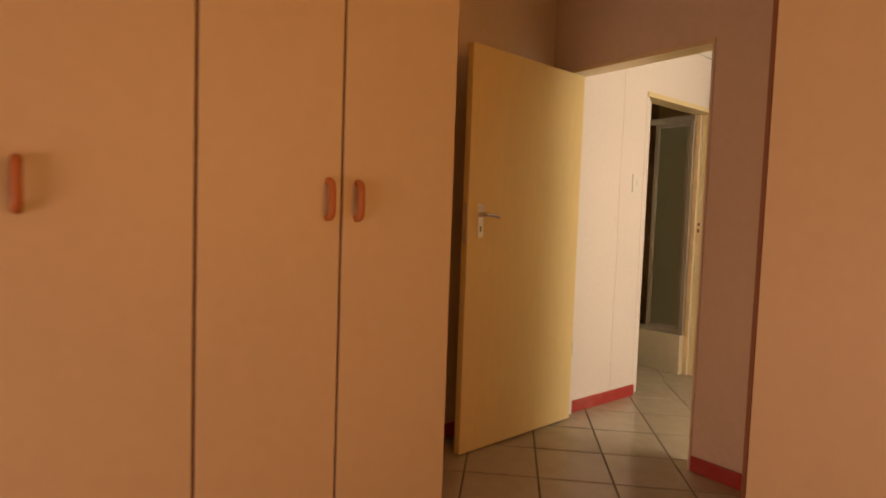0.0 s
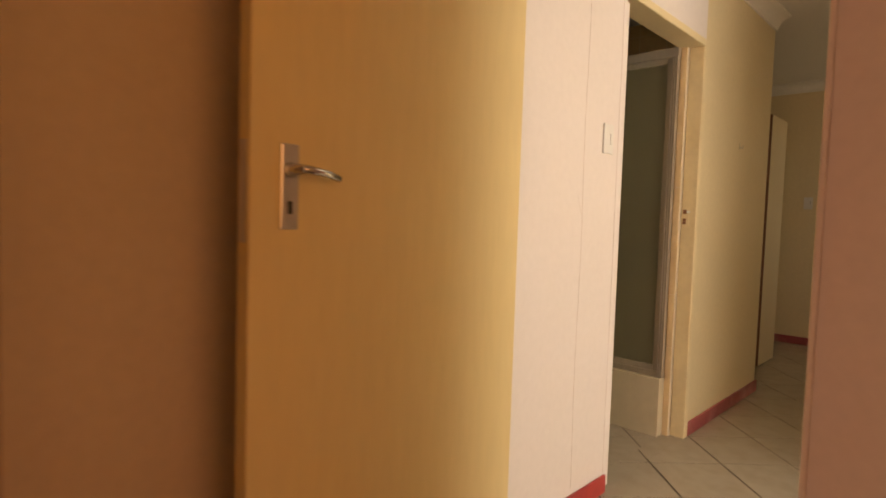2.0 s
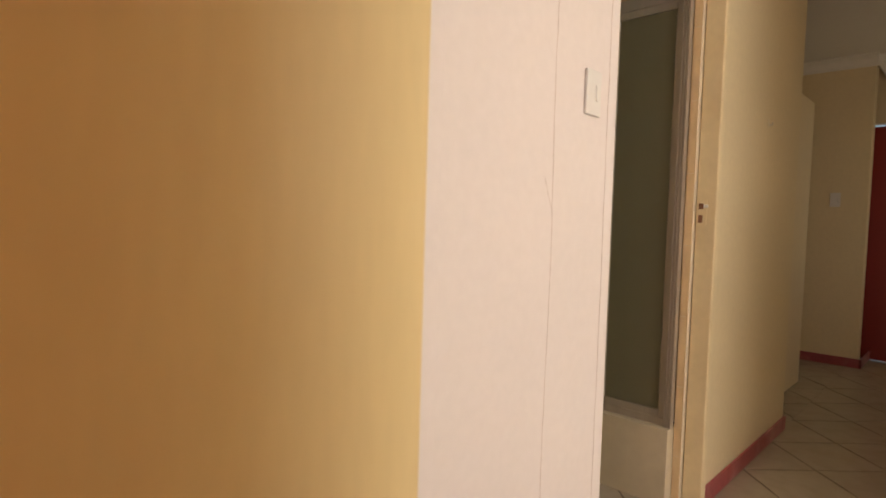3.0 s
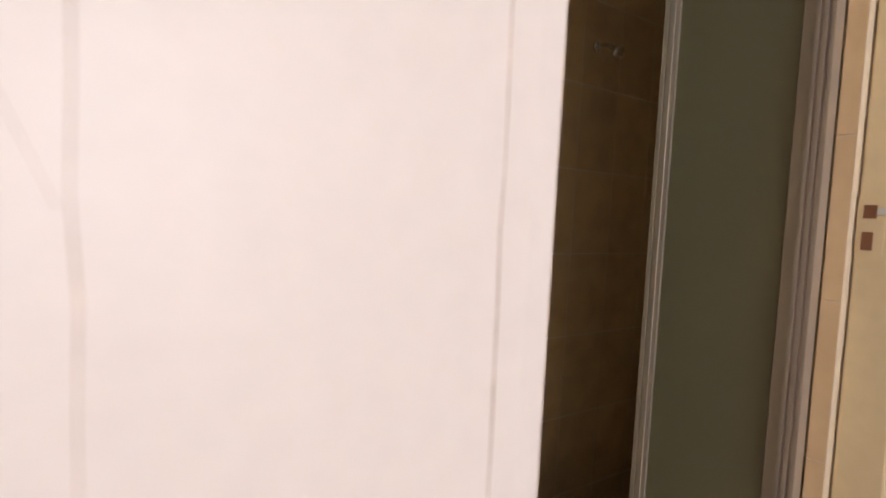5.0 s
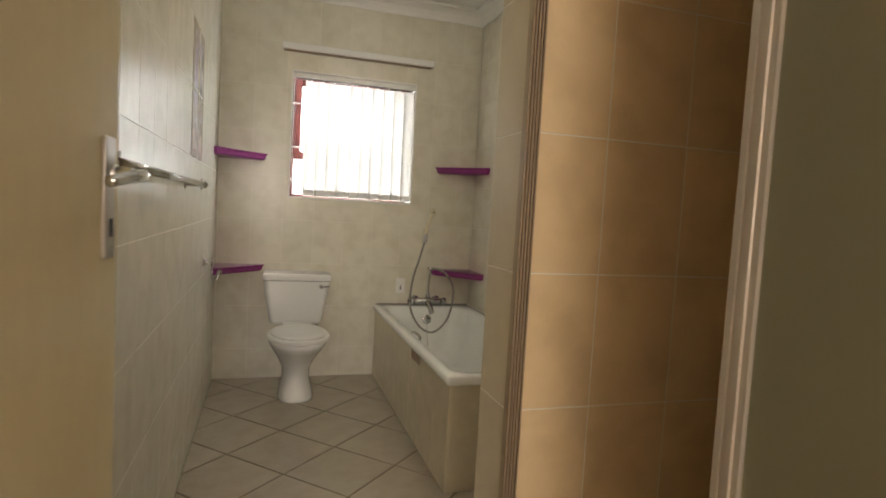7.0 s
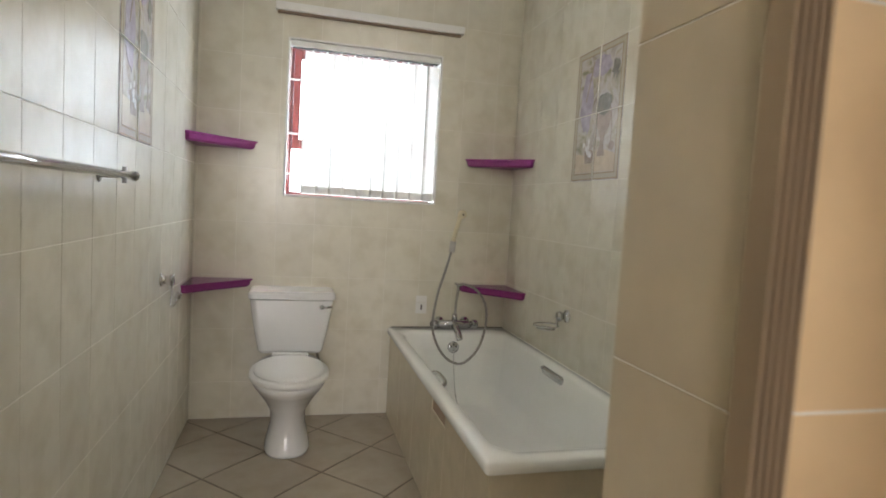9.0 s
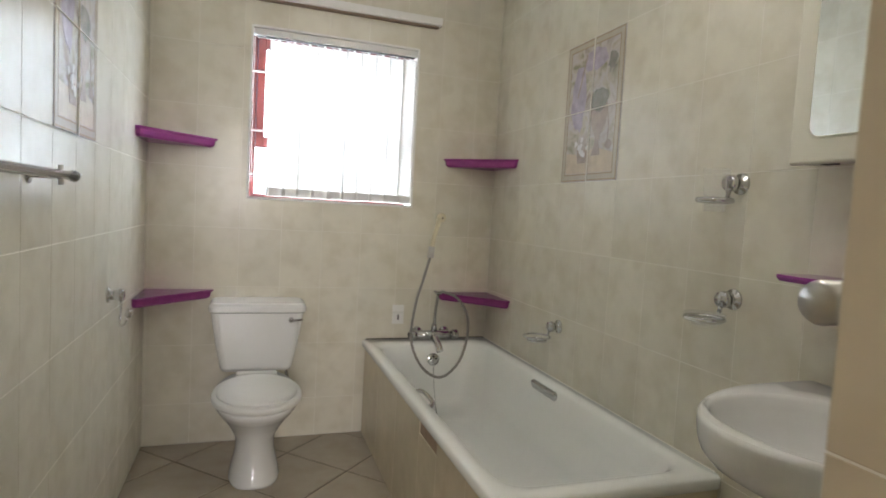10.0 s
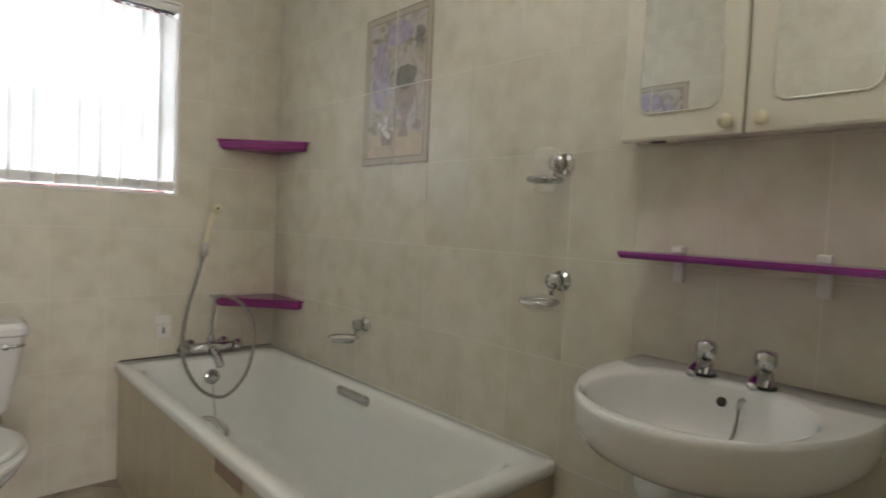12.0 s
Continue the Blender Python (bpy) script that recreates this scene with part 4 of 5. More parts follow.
def pillar_tap(y):
    t = thing("pillar_tap", pose(W - 0.086, y, 0.8236) @ Matrix.Scale(0.82, 4), "chrome pillar tap on the washbasin", "tap", "washbasin taps")
    part("gasket", disc((0, 0, 0.0035), (0, 0, 1), 0.027, 0.006, 20), DARK, t, "dark rubber gasket", smooth=True)
    part("base", tube([(0, 0, 0.004), (0, 0, 0.005), (0, 0, 0.006), (0, 0, 0.04), (0, 0, 0.045)], [0.024, 0.024, 0.019, 0.018, 0.014], 18), CHROME, t, smooth=True)
    part("spout", tube(bez([(0.0, 0, 0.03), (-0.03, 0, 0.036), (-0.06, 0, 0.034), (-0.085, 0, 0.02)], 6), [0.013] * 8 + [0.0115] * 11, 12), CHROME, t, smooth=True)
    part("head", tube([(0, 0, 0.045), (0, 0, 0.05), (0, 0, 0.056), (0, 0, 0.075), (0, 0, 0.088), (0, 0, 0.092)], [0.012, 0.02, 0.023, 0.025, 0.022, 0.012], 10), CHROME, t, "ribbed chrome tap head", smooth=True)


basin()
pillar_tap(1.660)
pillar_tap(1.548)


def perspex_shelf():
    t = thing("wall_shelf", pose(W, 1.0, 1.064), "purple perspex wall shelf on white brackets above the washbasin", "shelf")
    b = [(-0.006, 0.85), (-0.10, 0.862), (-0.128, 0.85), (-0.135, 0.80), (-0.135, 0.30), (-0.125, 0.25), (-0.07, 0.22), (-0.006, 0.22)]
    rings = [[(x * s, 0.53 + (y - 0.53) * s2, z) for x, y in b] for z, s, s2 in ((-0.010, 0.95, 0.988), (-0.002, 1.0, 1.0), (0.005, 0.995, 0.999))]
    part("board", loft(rings), PURPLE2, t, "", 0.001)
    for y in (0.762, 0.48):
        part("bracket", B((-0.03, -0.001, y - 0.012, y + 0.012, 0.0055, 0.021), (-0.016, -0.001, y - 0.012, y + 0.012, -0.062, -0.0105)), PLASTIC, t, "white plastic bracket", 0.003)
    return t


def mirror_cabinet():
    x0, y0, y1, z0, z1 = 1.613, 1.352, 1.888, 1.315, 1.95
    t = thing("mirror_cabinet", pose(0, 0, 0), "ivory bathroom cabinet with two rounded mirror doors", "cabinet")
    part("carcass", B((x0 + 0.02, W - 0.0015, y0 + 0.004, y1 - 0.004, z0 + 0.006, z1)), CABW, t, "", 0.003)
    mid = 1.619
    for a, b, ky in ((mid + 0.0015, y1, mid + 0.028), (y0, mid - 0.0015, mid - 0.038)):
        d = part("door", B((x0, x0 + 0.0195, a, b, z0, z1)), CABW, t, "ivory moulded door", 0.007)
        m = 0.046
        pts = rrect(a + m, b - m, z0 + m + 0.012, z1 - m, 0, 0.028, 6)
        rim = [Vector((x0 - 0.0005, p[0], p[1])) for p in pts]
        part("mirror", loft([[(x0 - 0.0012, p[0], p[1]) for p in pts], [(x0 - 0.0004, p[0], p[1]) for p in pts]]), MIRROR, d, "rounded mirror panel")
        part("bead", tube(rim, 0.0026, 8, closed=True), CABW, d, "raised bead round the mirror", smooth=True)
        part("knob", tube([(x0 + 0.001, ky, z0 + 0.024), (x0 - 0.008, ky, z0 + 0.024), (x0 - 0.012, ky, z0 + 0.024), (x0 - 0.02, ky, z0 + 0.024), (x0 - 0.026, ky, z0 + 0.024)], [0.008, 0.007, 0.012, 0.0145, 0.008], 16), AGED, d, "round yellowed knob", smooth=True)
    part("catch", B((x0 + 0.03, x0 + 0.05, 1.80, 1.83, z0 + 0.001, z0 + 0.006)), DARK, t, "dark screw under the cabinet")


perspex_shelf()
mirror_cabinet()

# ---- painted tile pictures ----


def picture_material():
    m = bpy.data.materials.new("faded_tile_painting")
    m.use_nodes = True
    n, link = m.node_tree.nodes, m.node_tree.links.new
    b = n["Principled BSDF"]
    b.inputs["Roughness"].default_value = 0.2
    geo, ns, ramp = n.new("ShaderNodeNewGeometry"), n.new("ShaderNodeTexNoise"), n.new("ShaderNodeValToRGB")
    ns.inputs["Scale"].default_value, ns.inputs["Detail"].default_value, ns.inputs["Distortion"].default_value = 9, 5, 1.2
    link(geo.outputs["Position"], ns.inputs["Vector"]), link(ns.outputs["Fac"], ramp.inputs[0])
    cols = ((0.30, (0.30, 0.25, 0.20)), (0.42, (0.50, 0.45, 0.43)), (0.50, (0.58, 0.55, 0.55)), (0.58, (0.52, 0.47, 0.40)), (0.68, (0.30, 0.30, 0.22)))
    while len(ramp.color_ramp.elements) < len(cols):
        ramp.color_ramp.elements.new(0.5)
    for e, (p, c) in zip(ramp.color_ramp.elements, cols):
        e.position, e.color = p, (*c, 1)
    link(ramp.outputs[0], b.inputs["Base Color"])
    return m


PAINTING = picture_material()
P_BORDER = mat("brown_picture_border", (0.40, 0.31, 0.22), 0.25, var=0.12)
P_CREAM = mat("cream_picture_border", (0.52, 0.47, 0.38), 0.2, var=0.06)
P_URN = mat("painted_urn", (0.41, 0.345, 0.305), 0.25, var=0.25, big=14)
P_LEAF = mat("painted_leaves", (0.27, 0.265, 0.24), 0.25, var=0.3, big=20)
P_BLUE = mat("painted_mauve_sky", (0.47, 0.42, 0.52), 0.25, var=0.3, big=14)
P_WHITE = mat("painted_white_flowers", (0.74, 0.73, 0.74), 0.25, var=0.1, big=30)
P_SAND = mat("painted_sand", (0.60, 0.51, 0.40), 0.25, var=0.12, big=16)


def tile_picture(m):
    """A 2 x 2 tile painting in its own plane: u along local x, z up, face to -y."""
    t = thing("tile_picture", m, "faded painted tile picture of a garden urn", "tile picture", "painted tile pictures")
    w, h = 0.389, 0.56

    def flat(name, pts, y, material, label):
        return part(name, loft([[(u, y, v) for u, v in pts], [(u, y + 0.0004, v) for u, v in pts]]), material, t, label)

    for u in (0, 1):
        for v in (0, 1):
            part("tile", B((u * w / 2 + 0.0012, (u + 1) * w / 2 - 0.0012, -0.0012, 0.0022, v * h / 2 + 0.0012, (v + 1) * h / 2 - 0.0012)), PAINTING, t, "", 0.0008)
    part("border", B((0.004, w - 0.004, -0.0017, -0.00125, 0.004, 0.03), (0.004, w - 0.004, -0.0017, -0.00125, h - 0.03, h - 0.004), (0.004, 0.03, -0.0017, -0.00125, 0.03, h - 0.03), (w - 0.03, w - 0.004, -0.0017, -0.00125, 0.03, h - 0.03)), P_CREAM, t, "cream painted border")
    for e in (0.005, 0.028):
        part("border_line", B((e, w - e, -0.0021, -0.0018, e, e + 0.004), (e, w - e, -0.0021, -0.0018, h - e - 0.004, h - e), (e, e + 0.004, -0.0021, -0.0018, e + 0.004, h - e - 0.004), (w - e - 0.004, w - e, -0.0021, -0.0018, e + 0.004, h - e - 0.004)), P_BORDER, t, "brown border line")

    def blob(cu, cv, ru, rv, seed, rough=0.25, n=22):
        rnd = random.Random(seed)
        return [(cu + ru * (1 - rough * rnd.random()) * math.cos(2 * math.pi * k / n), cv + rv * (1 - rough * rnd.random()) * math.sin(2 * math.pi * k / n)) for k in range(n)]

    flat("painted_ground", [(0.034, 0.034), (w - 0.034, 0.034), (w - 0.034, 0.105), (0.25, 0.13), (0.13, 0.11), (0.034, 0.12)], -0.0017, P_SAND, "painted sand ground")
    flat("painted_sky", blob(0.10, 0.33, 0.06, 0.15, 3), -0.0017, P_BLUE, "painted mauve shadow")
    flat("painted_sky", blob(0.21, 0.47, 0.09, 0.05, 5), -0.0017, P_BLUE, "painted mauve shadow")
    flat("painted_urn", [(0.215, 0.10), (0.275, 0.10), (0.262, 0.15), (0.268, 0.175), (0.30, 0.215), (0.31, 0.265), (0.30, 0.305), (0.20, 0.305), (0.19, 0.265), (0.205, 0.215), (0.235, 0.175), (0.235, 0.15)], -0.0022, P_URN, "painted stone urn")
    flat("painted_leaves", blob(0.25, 0.31, 0.062, 0.05, 8, 0.2), -0.0027, P_LEAF, "painted dark foliage")
    flat("painted_leaves", blob(0.32, 0.44, 0.035, 0.05, 9, 0.6), -0.0022, P_LEAF, "painted green leaves")
    flat("painted_branch", [(0.09, 0.34), (0.098, 0.34), (0.125, 0.42), (0.15, 0.50), (0.14, 0.50), (0.115, 0.42)], -0.0022, P_URN, "painted branch")
    for k in range(9):
        rnd = random.Random(40 + k)
        flat("painted_flower", blob(0.15 + 0.05 * (rnd.random() - 0.5) * 2, 0.14 + 0.035 * (rnd.random() - 0.5) * 2, 0.015, 0.015, k, 0.5, 10), -0.0032 - 0.0002 * k, P_WHITE, "painted white flower")
    flat("painted_pot", [(0.12, 0.075), (0.18, 0.075), (0.19, 0.13), (0.11, 0.13)], -0.0022, P_URN, "painted flower pot")
    flat("painted_scroll", [(0.31, 0.13), (0.318, 0.13), (0.325, 0.20), (0.31, 0.27), (0.304, 0.27), (0.317, 0.20)], -0.0022, P_URN, "painted scroll")
    flat("painted_scroll", blob(0.325, 0.135, 0.025, 0.02, 21, 0.2), -0.0022, P_URN, "painted scroll")
    part("joint", B((w / 2 - 0.0014, w / 2 + 0.0014, -0.0056, 0.0015, 0.001, h - 0.001)), GROUT, t, "pale joint between the picture tiles")
    part("joint", B((0.001, w - 0.001, -0.0054, 0.0015, h / 2 - 0.0014, h / 2 + 0.0014)), GROUT, t, "pale joint between the picture tiles")
    return t


tile_picture(pose(W, 3.042, 1.315, 0, 0, -90))
tile_picture(pose(0, 2.475, 1.315, 0, 0, 90))

# ---- shower ----


def shower_enclosure():
    t = thing("shower_enclosure", pose(0, 0, 0), "aluminium framed shower front with an obscure glass sliding door half open", "shower door")
    y0, y1, z0, z1 = T + 0.003, PY0 - 0.001, 0.31, 1.985

    def profile(name, ya, yb, cx, label, material=ALU, n=5, h=0.016):
        """A ribbed upright channel, as one extruded section."""
        left, right = [], []
        for k in range(n):
            a, b = ya + (yb - ya) * k / n, ya + (yb - ya) * (k + 1) / n
            d = 0.007 if k % 2 else 0.0
            left += [(cx - h + d, a), (cx - h + d, b)]
            right += [(cx + h - d, a), (cx + h - d, b)]
        ring = left + right[::-1]
        return part(name, loft([[(x, yy, z) for x, yy in ring] for z in (z0, z1)]), material, t, label)

    profile("wall_channel", y0, y0 + 0.03, SX - 0.014, "ribbed aluminium wall channel")
    ribs, n, xa, xb = [], 9, SX - 0.0175, SX + 0.0115
    for k in range(n):
        d = 0.009 if k % 2 else 0.0
        ribs += [(xa + (xb - xa) * k / n, y1 - 0.022 + d), (xa + (xb - xa) * (k + 1) / n, y1 - 0.022 + d)]
    ribs += [(xb, y1), (xa, y1)]
    part("wall_channel", loft([[(x, yy, z) for x, yy in ribs] for z in (z0, z1)]), BRONZE, t, "ribbed brown-stained aluminium wall channel")
    part("top_rail", B((SX - 0.018, SX + 0.018, y0, y1, z1 + 0.0005, z1 + 0.05)), ALU, t, "", 0.003)
    part("bottom_rail", B((SX - 0.018, SX + 0.018, y0 + 0.031, y1 - 0.031, z0, z0 + 0.03)), ALU, t, "", 0.003)
    for xa, ya, yb in ((SX - 0.009, y0 + 0.032, 0.424), (SX + 0.0145, y0 + 0.034, 0.400)):
        za, zb = z0 + 0.031, z1 - 0.001
        d = part("sliding_door", B((xa - 0.008, xa + 0.008, ya, ya + 0.024, za, zb)), ALU, t, "aluminium framed sliding door", 0.0012)
        w = 0.034
        ring = [(xa - 0.008, yb - w), (xa - 0.008, yb - 0.025), (xa - 0.0105, yb - 0.0245), (xa - 0.0105, yb - 0.016), (xa - 0.0075, yb - 0.0155), (xa - 0.0075, yb - 0.009), (xa - 0.0095, yb - 0.0085), (xa - 0.0095, yb), (xa + 0.0095, yb), (xa + 0.008, yb - w)]
        part("leading_stile", loft([[(x, yy, z) for x, yy in ring] for z in (za, zb)]), ALU, d, "ribbed aluminium stile")
        part("bottom_rail", B((xa - 0.008, xa + 0.008, ya + 0.0245, yb - w - 0.0005, za, za + 0.03)), ALU, d)
        part("top_rail", B((xa - 0.008, xa + 0.008, ya + 0.0245, yb - w - 0.0005, zb - 0.03, zb)), ALU, d)
        part("glass", B((xa - 0.003, xa + 0.003, ya + 0.0245, yb - w - 0.0005, za + 0.0305, zb - 0.0305)), FROST, d, "obscure greenish glass")


shower_enclosure()
curb = solid("shower_kerb", B((SX - 0.05, SX + 0.05, T + 0.003, PY0 - 0.001, 0.0, 0.3095)), ENDTILE, "beige tiled shower kerb", "shower kerb", "structure", 0.003)
solid("shower_floor", B((SX + 0.051, W - 0.001, T + 0.003, PY0 - 0.001, 0.0, 0.03)), GRAVEL_L, "pale mosaic shower floor", "shower floor", "structure")


def pebbles():
    rnd = random.Random(4)
    bm = bmesh.new()
    for i in range(16):
        for j in range(15):
            x, y = SX + 0.085 + i * 0.054 + rnd.uniform(-0.01, 0.01), T + 0.05 + j * 0.056 + rnd.uniform(-0.01, 0.01)
            if rnd.random() < 0.08 or x > W - 0.03:
                continue
            a, rx, ry = rnd.random() * 3, rnd.uniform(0.021, 0.028), rnd.uniform(0.015, 0.022)
            rows = []
            for s, z in ((1.0, 0.0302), (0.92, 0.035), (0.6, 0.039)):
                rows.append([(x + s * (rx * math.cos(u) * math.cos(a) - ry * math.sin(u) * math.sin(a)), y + s * (rx * math.cos(u) * math.sin(a) + ry * math.sin(u) * math.cos(a)), z) for u in [2 * math.pi * k / 8 for k in range(8)]])
            loft(rows, True, True, bm)
    solid("pebbles", bm, GRAVEL_D, "black pebbles set in the shower floor", "pebbles", "stuff", smooth=True)


pebbles()
rose = thing("shower_rose", pose(1.222, PY0, 1.703) @ Matrix.Scale(0.75, 4), "small chrome shower rose on the tan tiles", "shower head")
part("flange", disc((0, -0.001, 0.03), (0, -1, 0), 0.024, 0.01), CHROME, rose, smooth=True)
part("arm", tube(bez([(0, -0.008, 0.03), (0, -0.05, 0.03), (0.002, -0.085, 0.012)], 6), 0.009, 10), CHROME, rose, smooth=True)
part("head", tube([(0.002, -0.08, 0.016), (0.003, -0.10, -0.002), (0.004, -0.115, -0.014), (0.004, -0.122, -0.02)], [0.012, 0.016, 0.028, 0.03], 18), CHROME, rose, "round chrome spray head", smooth=True)

# ---- passage fittings ----


def light_switch(m, label):
    t = thing("light_switch", m, label, "light switch")
    part("plate", B((-0.037, 0.037, -0.009, -0.0006, -0.058, 0.058)), PLASTIC, t, "", 0.003)
    part("rocker", B((0.006, 0.018, -0.0125, -0.0092, -0.02, 0.02)), PLASTIC, t, "white rocker", 0.001)
    part("rocker_edge", B((0.0185, 0.0195, -0.0105, -0.0092, -0.02, 0.02)), DARK, t)


light_switch(pose(-0.130, 0, 1.446), "white double light switch on the passage wall")
light_switch(pose(4.20, 0.158, 1.37, 0, 0, -90), "white light switch on the wall pier")
hook = thing("key_hook", pose(1.495, 0, 1.60), "small brown wall hook on the cream passage wall", "wall hook")
part("plate", B((-0.008, 0.008, -0.005, -0.0006, -0.02, 0.02)), AGED, hook, "", 0.002)
part("hook", tube(bez([(0, -0.004, -0.004), (0, -0.018, -0.012), (0, -0.02, 0.004)], 5), 0.002, 6), SATIN, hook, smooth=True)


def wandering(x, z0, z1, width, seed, lean=0.0, amp=0.004):
    """A fine irregular crack filled with dirt, lying on the passage wall."""
    rnd = random.Random(seed)
    n = int((z1 - z0) / 0.05)
    left, right = [], []
    for k in range(n + 1):
        z = z0 + (z1 - z0) * k / n
        c = x + lean * (z - z0) + amp * math.sin(z * 7 + seed) + rnd.uniform(-0.0015, 0.0015)
        w = width * rnd.uniform(0.35, 1.0)
        left.append((c - w, z)), right.append((c + w, z))
    bm = bmesh.new()
    rows = [[(a[0], -0.0006, a[1]), (a[0], 0.001, a[1]), (b[0], 0.001, b[1]), (b[0], -0.0006, b[1])] for a, b in zip(left, right)]
    return loft(rows, bm=bm)


seams = thing("plaster_seam", pose(0, 0, 0), "fine dirty plaster cracks running up the passage wall", "wall crack")
seams["kind"] = "structure"
part("crack", wandering(-0.296, 0.09, CH - 0.1, 0.0012, 1), LINE, seams, "long vertical plaster crack")
part("crack", wandering(-0.0385, 0.08, 2.05, 0.0010, 2, amp=0.0015), LINE, seams, "hairline crack along the door frame")
part("crack", wandering(-0.298, 1.145, 1.215, 0.0005, 3, -0.45, 0.001), LINE, seams, "short side crack")

# ---- lounge things ----
tall = thing("tall_cupboard", pose(2.845, 0.168, 0), "tall cream melamine cupboard standing in the lounge", "cupboard")
part("carcass", B((0, 0.455, 0.02, 0.62, 0.06, 2.015)), MELAMINE, tall, "", 0.002)
part("plinth", B((0.0, 0.455, 0.05, 0.6, 0.0, 0.059)), MELAMINE, tall)
part("door", B((0.003, 0.452, 0.0, 0.0195, 0.01, 2.012)), MELAMINE, tall, "cream door", 0.002)
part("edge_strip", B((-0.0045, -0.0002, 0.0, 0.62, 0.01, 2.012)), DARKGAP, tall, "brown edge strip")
leaf("red_door", pose(4.665, 0.45, 0, 0, 0, -90) @ Matrix.Diagonal((1, -1, 1, 1)) @ pose(0, -0.04, 0), 0.815, "dark red painted door, closed, with a steel lever", 1.15, REDDOOR)

# ---- tiles, last ----
_tile_meshes = {}


def tile_mesh(key, poly, depth, chamfer, material, name="tile"):
    """A thin slab over a convex outline (u, v), its face at z = 0, with eased edges. Alike outlines share one mesh."""
    if key in _tile_meshes:
        return _tile_meshes[key]
    cu, cv = sum(p[0] for p in poly) / len(poly), sum(p[1] for p in poly) / len(poly)

    def inset(p):
        d = math.hypot(p[0] - cu, p[1] - cv) or 1
        return (p[0] - chamfer * 1.4 * (p[0] - cu) / d, p[1] - chamfer * 1.4 * (p[1] - cv) / d)

    low = [(u, v, -depth) for u, v in poly]
    mid = [(u, v, -chamfer * 0.6) for u, v in poly]
    top = [(*inset(p), 0.0) for p in poly]
    _tile_meshes[key] = mesh(name, loft([low, mid, top], False, True), material)
    return _tile_meshes[key]


def lay(parent, me, m):
    ob = new("tile", me)
    ob.parent = parent
    ob.matrix_world = m
    return ob


ROWS_Z = [1.315 + 0.28 * k for k in range(-5, 5)]


def wall_tiles(parent, origin, turn, length, joint0, material, z0=0.0, z1=CB, hole=None, skip=None, pitch=0.1945, gap=0.001):
    """Tiles on an upright face: u runs along it from origin, turned by so many degrees about z; hole is u0, u1, z0, z1 left open."""
    base = pose(*origin, 90, 0, turn)
    k0 = math.floor((0 - joint0) / pitch)
    u = joint0 + k0 * pitch
    while u < length:
        for za in ROWS_Z:
            a, b, c, d = max(u + gap * 0.95, 0.001), min(u + pitch - gap * 0.95, length - 0.001), max(za + gap, z0), min(za + 0.28 - gap, z1 - 0.001)
            if b - a < 0.006 or d - c < 0.006:
                continue
            if skip and a > skip[0] - 0.01 and b < skip[1] + 0.01 and c > skip[2] - 0.01 and d < skip[3] + 0.01:
                continue
            rects = [(a, b, c, d)]
            if hole and a < hole[1] and b > hole[0] and c < hole[3] and d > hole[2]:
                h0, h1, h2, h3 = hole
                rects = [(a, min(b, h0), c, d), (max(a, h1), b, c, d), (max(a, h0), min(b, h1), c, min(d, h2)), (max(a, h0), min(b, h1), max(c, h3), d)]
            for p, q, r, s in rects:
                if q - p < 0.004 or s - r < 0.004:
                    continue
                w, h = round(q - p, 4), round(s - r, 4)
                me = tile_mesh((w, h, material.name), [(0, 0), (w, 0), (w, h), (0, h)], 0.0008, 0.0006, material)
                lay(parent, me, base @ pose(p, r, 0))
        u += pitch


ob = bpy.data.objects
# u to the viewer's right on each face
wall_tiles(ob["wall_window"], (0, L, 0), 0, W, 0.0093, TILE, hole=(WX0 - 0.003, WX1 + 0.003, WZ0 - 0.003, WZ1 + 0.003))
wall_tiles(ob["wall_bath_east"], (W, L, 0), -90, L - PY1, L - 3.042, TILE, skip=(L - 3.042, L - 2.653, 1.315, 1.875))
wall_tiles(ob["wall_bath_west"], (0, T, 0), 90, L - T, 2.475 - T, TILE, skip=(2.475 - T, 2.864 - T, 1.315, 1.875))
wall_tiles(ob["shower_partition"], (PX0, PY1, 0), -90, PY1 - PY0, 0.0, ENDTILE)
wall_tiles(ob["shower_partition"], (PX0, PY0, 0), 0, PX1 - PX0, 0.967 - PX0, TANTILE, z0=0.03, gap=0.0014)
wall_tiles(ob["shower_partition"], (PX1, PY1, 0), 180, PX1 - PX0, 0.03, TILE)
wall_tiles(ob["wall_bath_east"], (W, PY0, 0), -90, PY0 - T, 0.03, TANTILE, z0=0.03)
nib = solid("wall_nib", B((0.7985, W, 0.0655, 0.0955, 0, CB)), TANGROUT, "tiled return of the wall beside the bathroom door", "wall", "structure")
wall_tiles(nib, (0.797, 0.0965, 0), -90, 0.0315, 0.0, TANTILE)
wall_tiles(nib, (W, 0.0965, 0), 180, W - 0.797, 0.03, TANTILE)


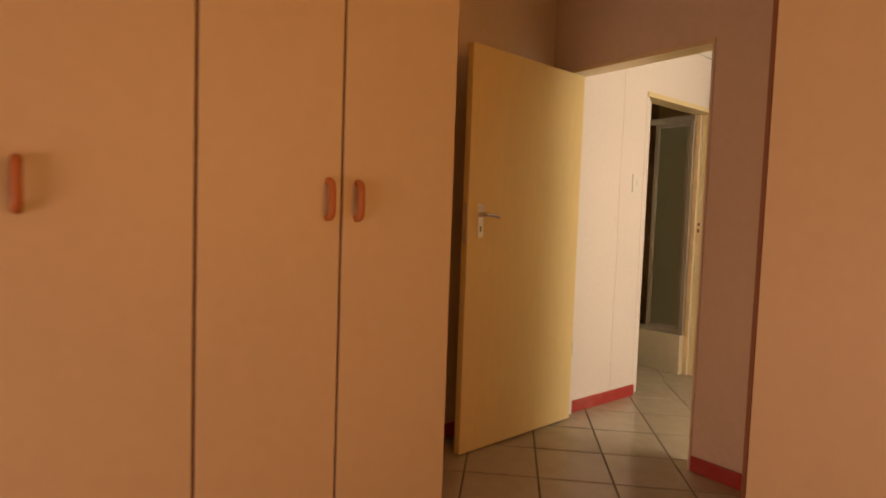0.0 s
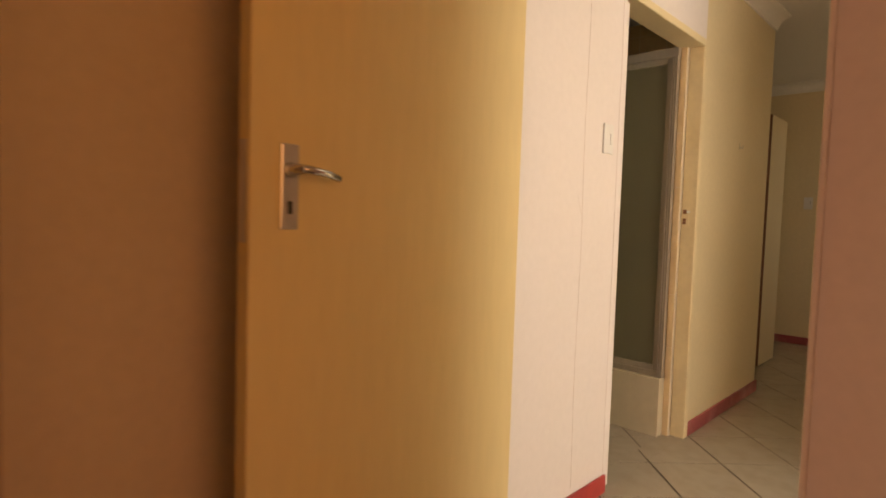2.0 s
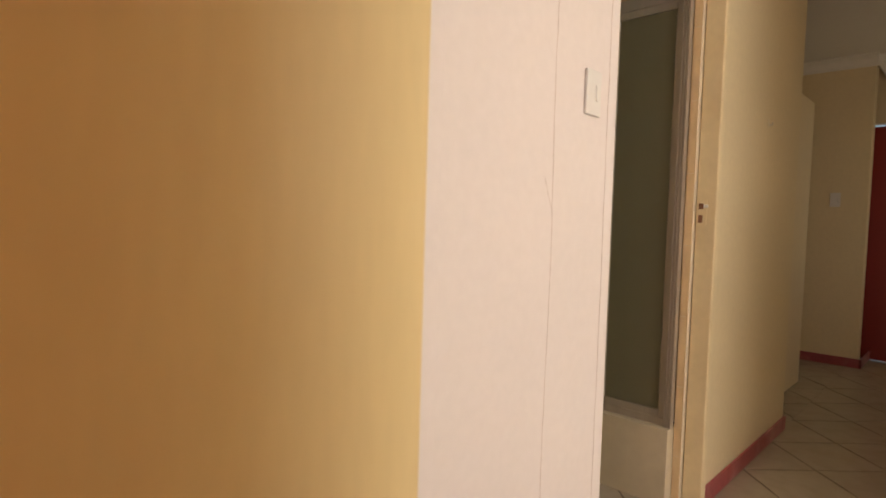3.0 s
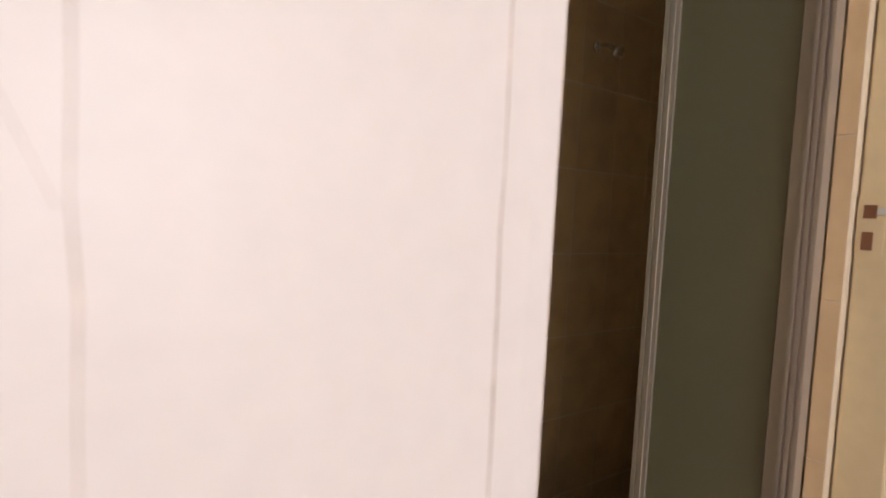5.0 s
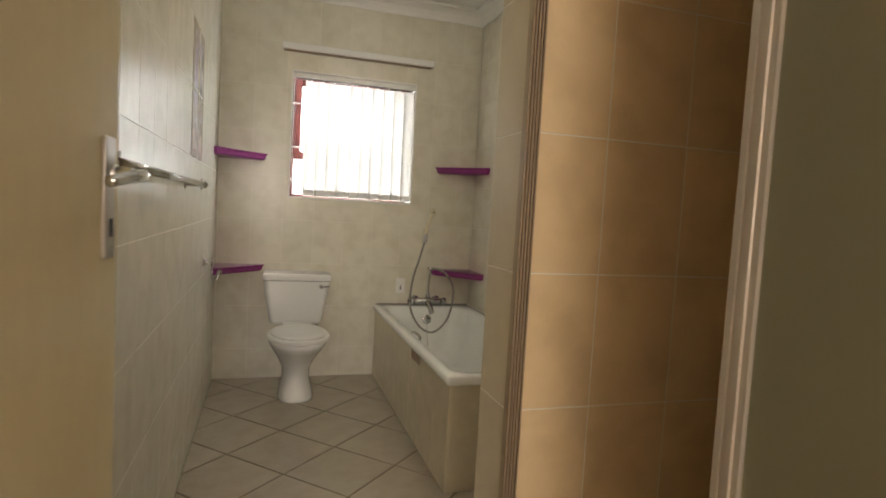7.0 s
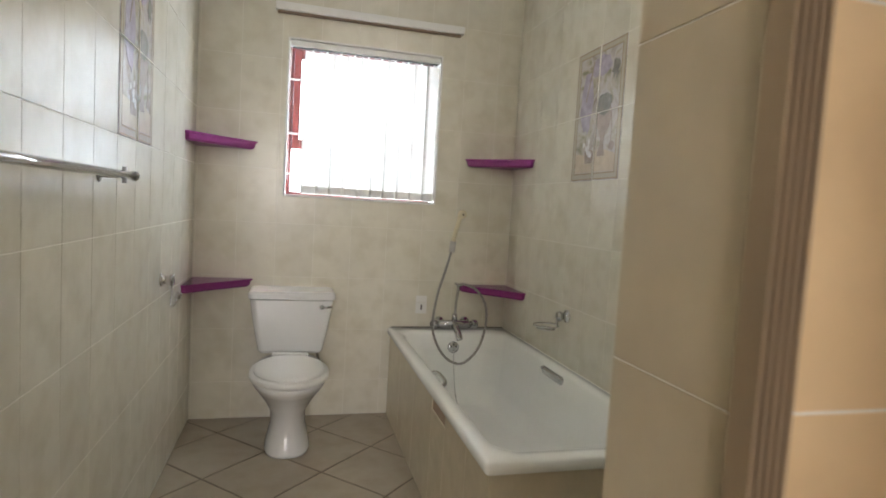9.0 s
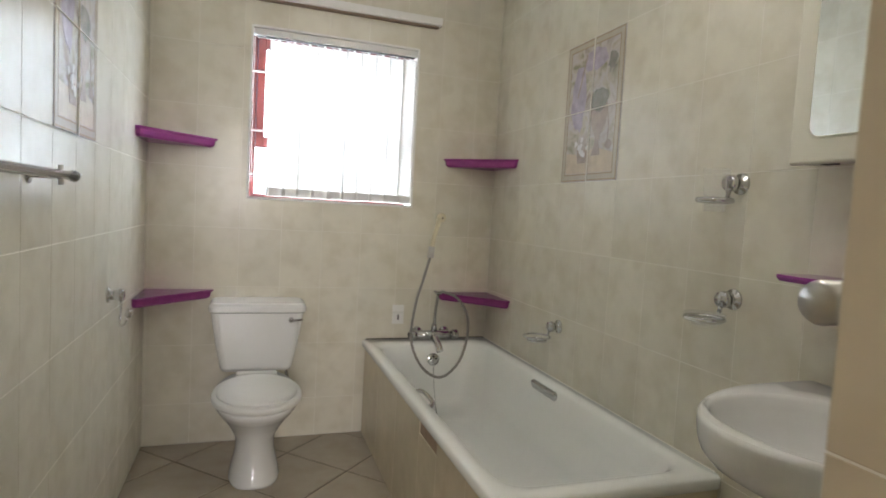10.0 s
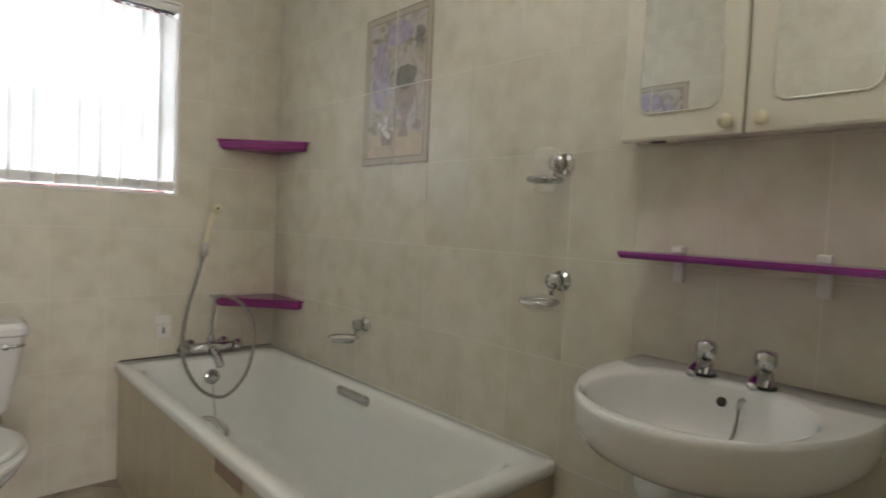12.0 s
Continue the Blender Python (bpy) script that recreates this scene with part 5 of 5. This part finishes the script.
def clip(poly, x0, x1, y0, y1):
    for axis, lim, sign in ((0, x0, 1), (0, x1, -1), (1, y0, 1), (1, y1, -1)):
        out = []
        for p, q in zip(poly, poly[1:] + poly[:1]):
            a, b = sign * (p[axis] - lim), sign * (q[axis] - lim)
            if a >= 0:
                out.append(p)
            if a * b < 0:
                t = a / (a - b)
                out.append((p[0] + t * (q[0] - p[0]), p[1] + t * (q[1] - p[1])))
        poly = out
        if not poly:
            return []
    return poly


def floor_tiles(parent, x0, x1, y0, y1, ox, oy, half=0.24125, gap=0.0042):
    r = half - gap * 1.414
    for i in range(int((x0 - ox) / half) - 2, int((x1 - ox) / half) + 3):
        for j in range(int((y0 - oy) / half) - 2, int((y1 - oy) / half) + 3):
            if (i + j) % 2 == 0:
                continue
            cx, cy = ox + i * half, oy + j * half
            poly = [(cx + r, cy), (cx, cy + r), (cx - r, cy), (cx, cy - r)]
            cut = clip(poly, x0, x1, y0, y1)
            if len(cut) < 3:
                continue
            area = abs(sum(p[0] * q[1] - p[1] * q[0] for p, q in zip(cut, cut[1:] + cut[:1]))) / 2
            if area < 0.0008:
                continue
            whole = cut == poly
            key = ("floor", half) if whole else ("floor", half, i, j, x0, y0)
            me = tile_mesh(key, [(p[0] - cx, p[1] - cy) for p in cut], 0.0038, 0.0016, FTILE)
            lay(parent, me, pose(cx, cy, 0))


def floor_part(name, x0, x1, y0, y1, ox, oy, label):
    bed = solid(name, B((x0, x1, y0, y1, -0.0045, -0.0035)), FGROUT, label, "floor", "structure")
    floor_tiles(bed, x0, x1, y0, y1, ox, oy)


floor_part("floor_bathroom", 0.0, W, T, L, 0.405, 2.365, "cream ceramic floor tiles laid diagonally in the bathroom")
floor_part("floor_passage", BX + 0.1, 4.70, -2.6, 0.0, 0.405, 2.40, "cream ceramic floor tiles laid diagonally in the passage")
floor_part("floor_doorway", JAMB0, DOOR1, 0.0, T, 0.405, 2.40, "cream floor tiles in the bathroom doorway")
floor_part("floor_lounge", 2.11, 4.70, 0.0, 1.2, 0.405, 2.365, "cream ceramic floor tiles laid diagonally in the lounge")
floor_part("floor_bedroom", -3.9, BX + 0.1, -3.0, 0.12, 0.405, 2.40, "cream ceramic floor tiles laid diagonally in the bedroom")
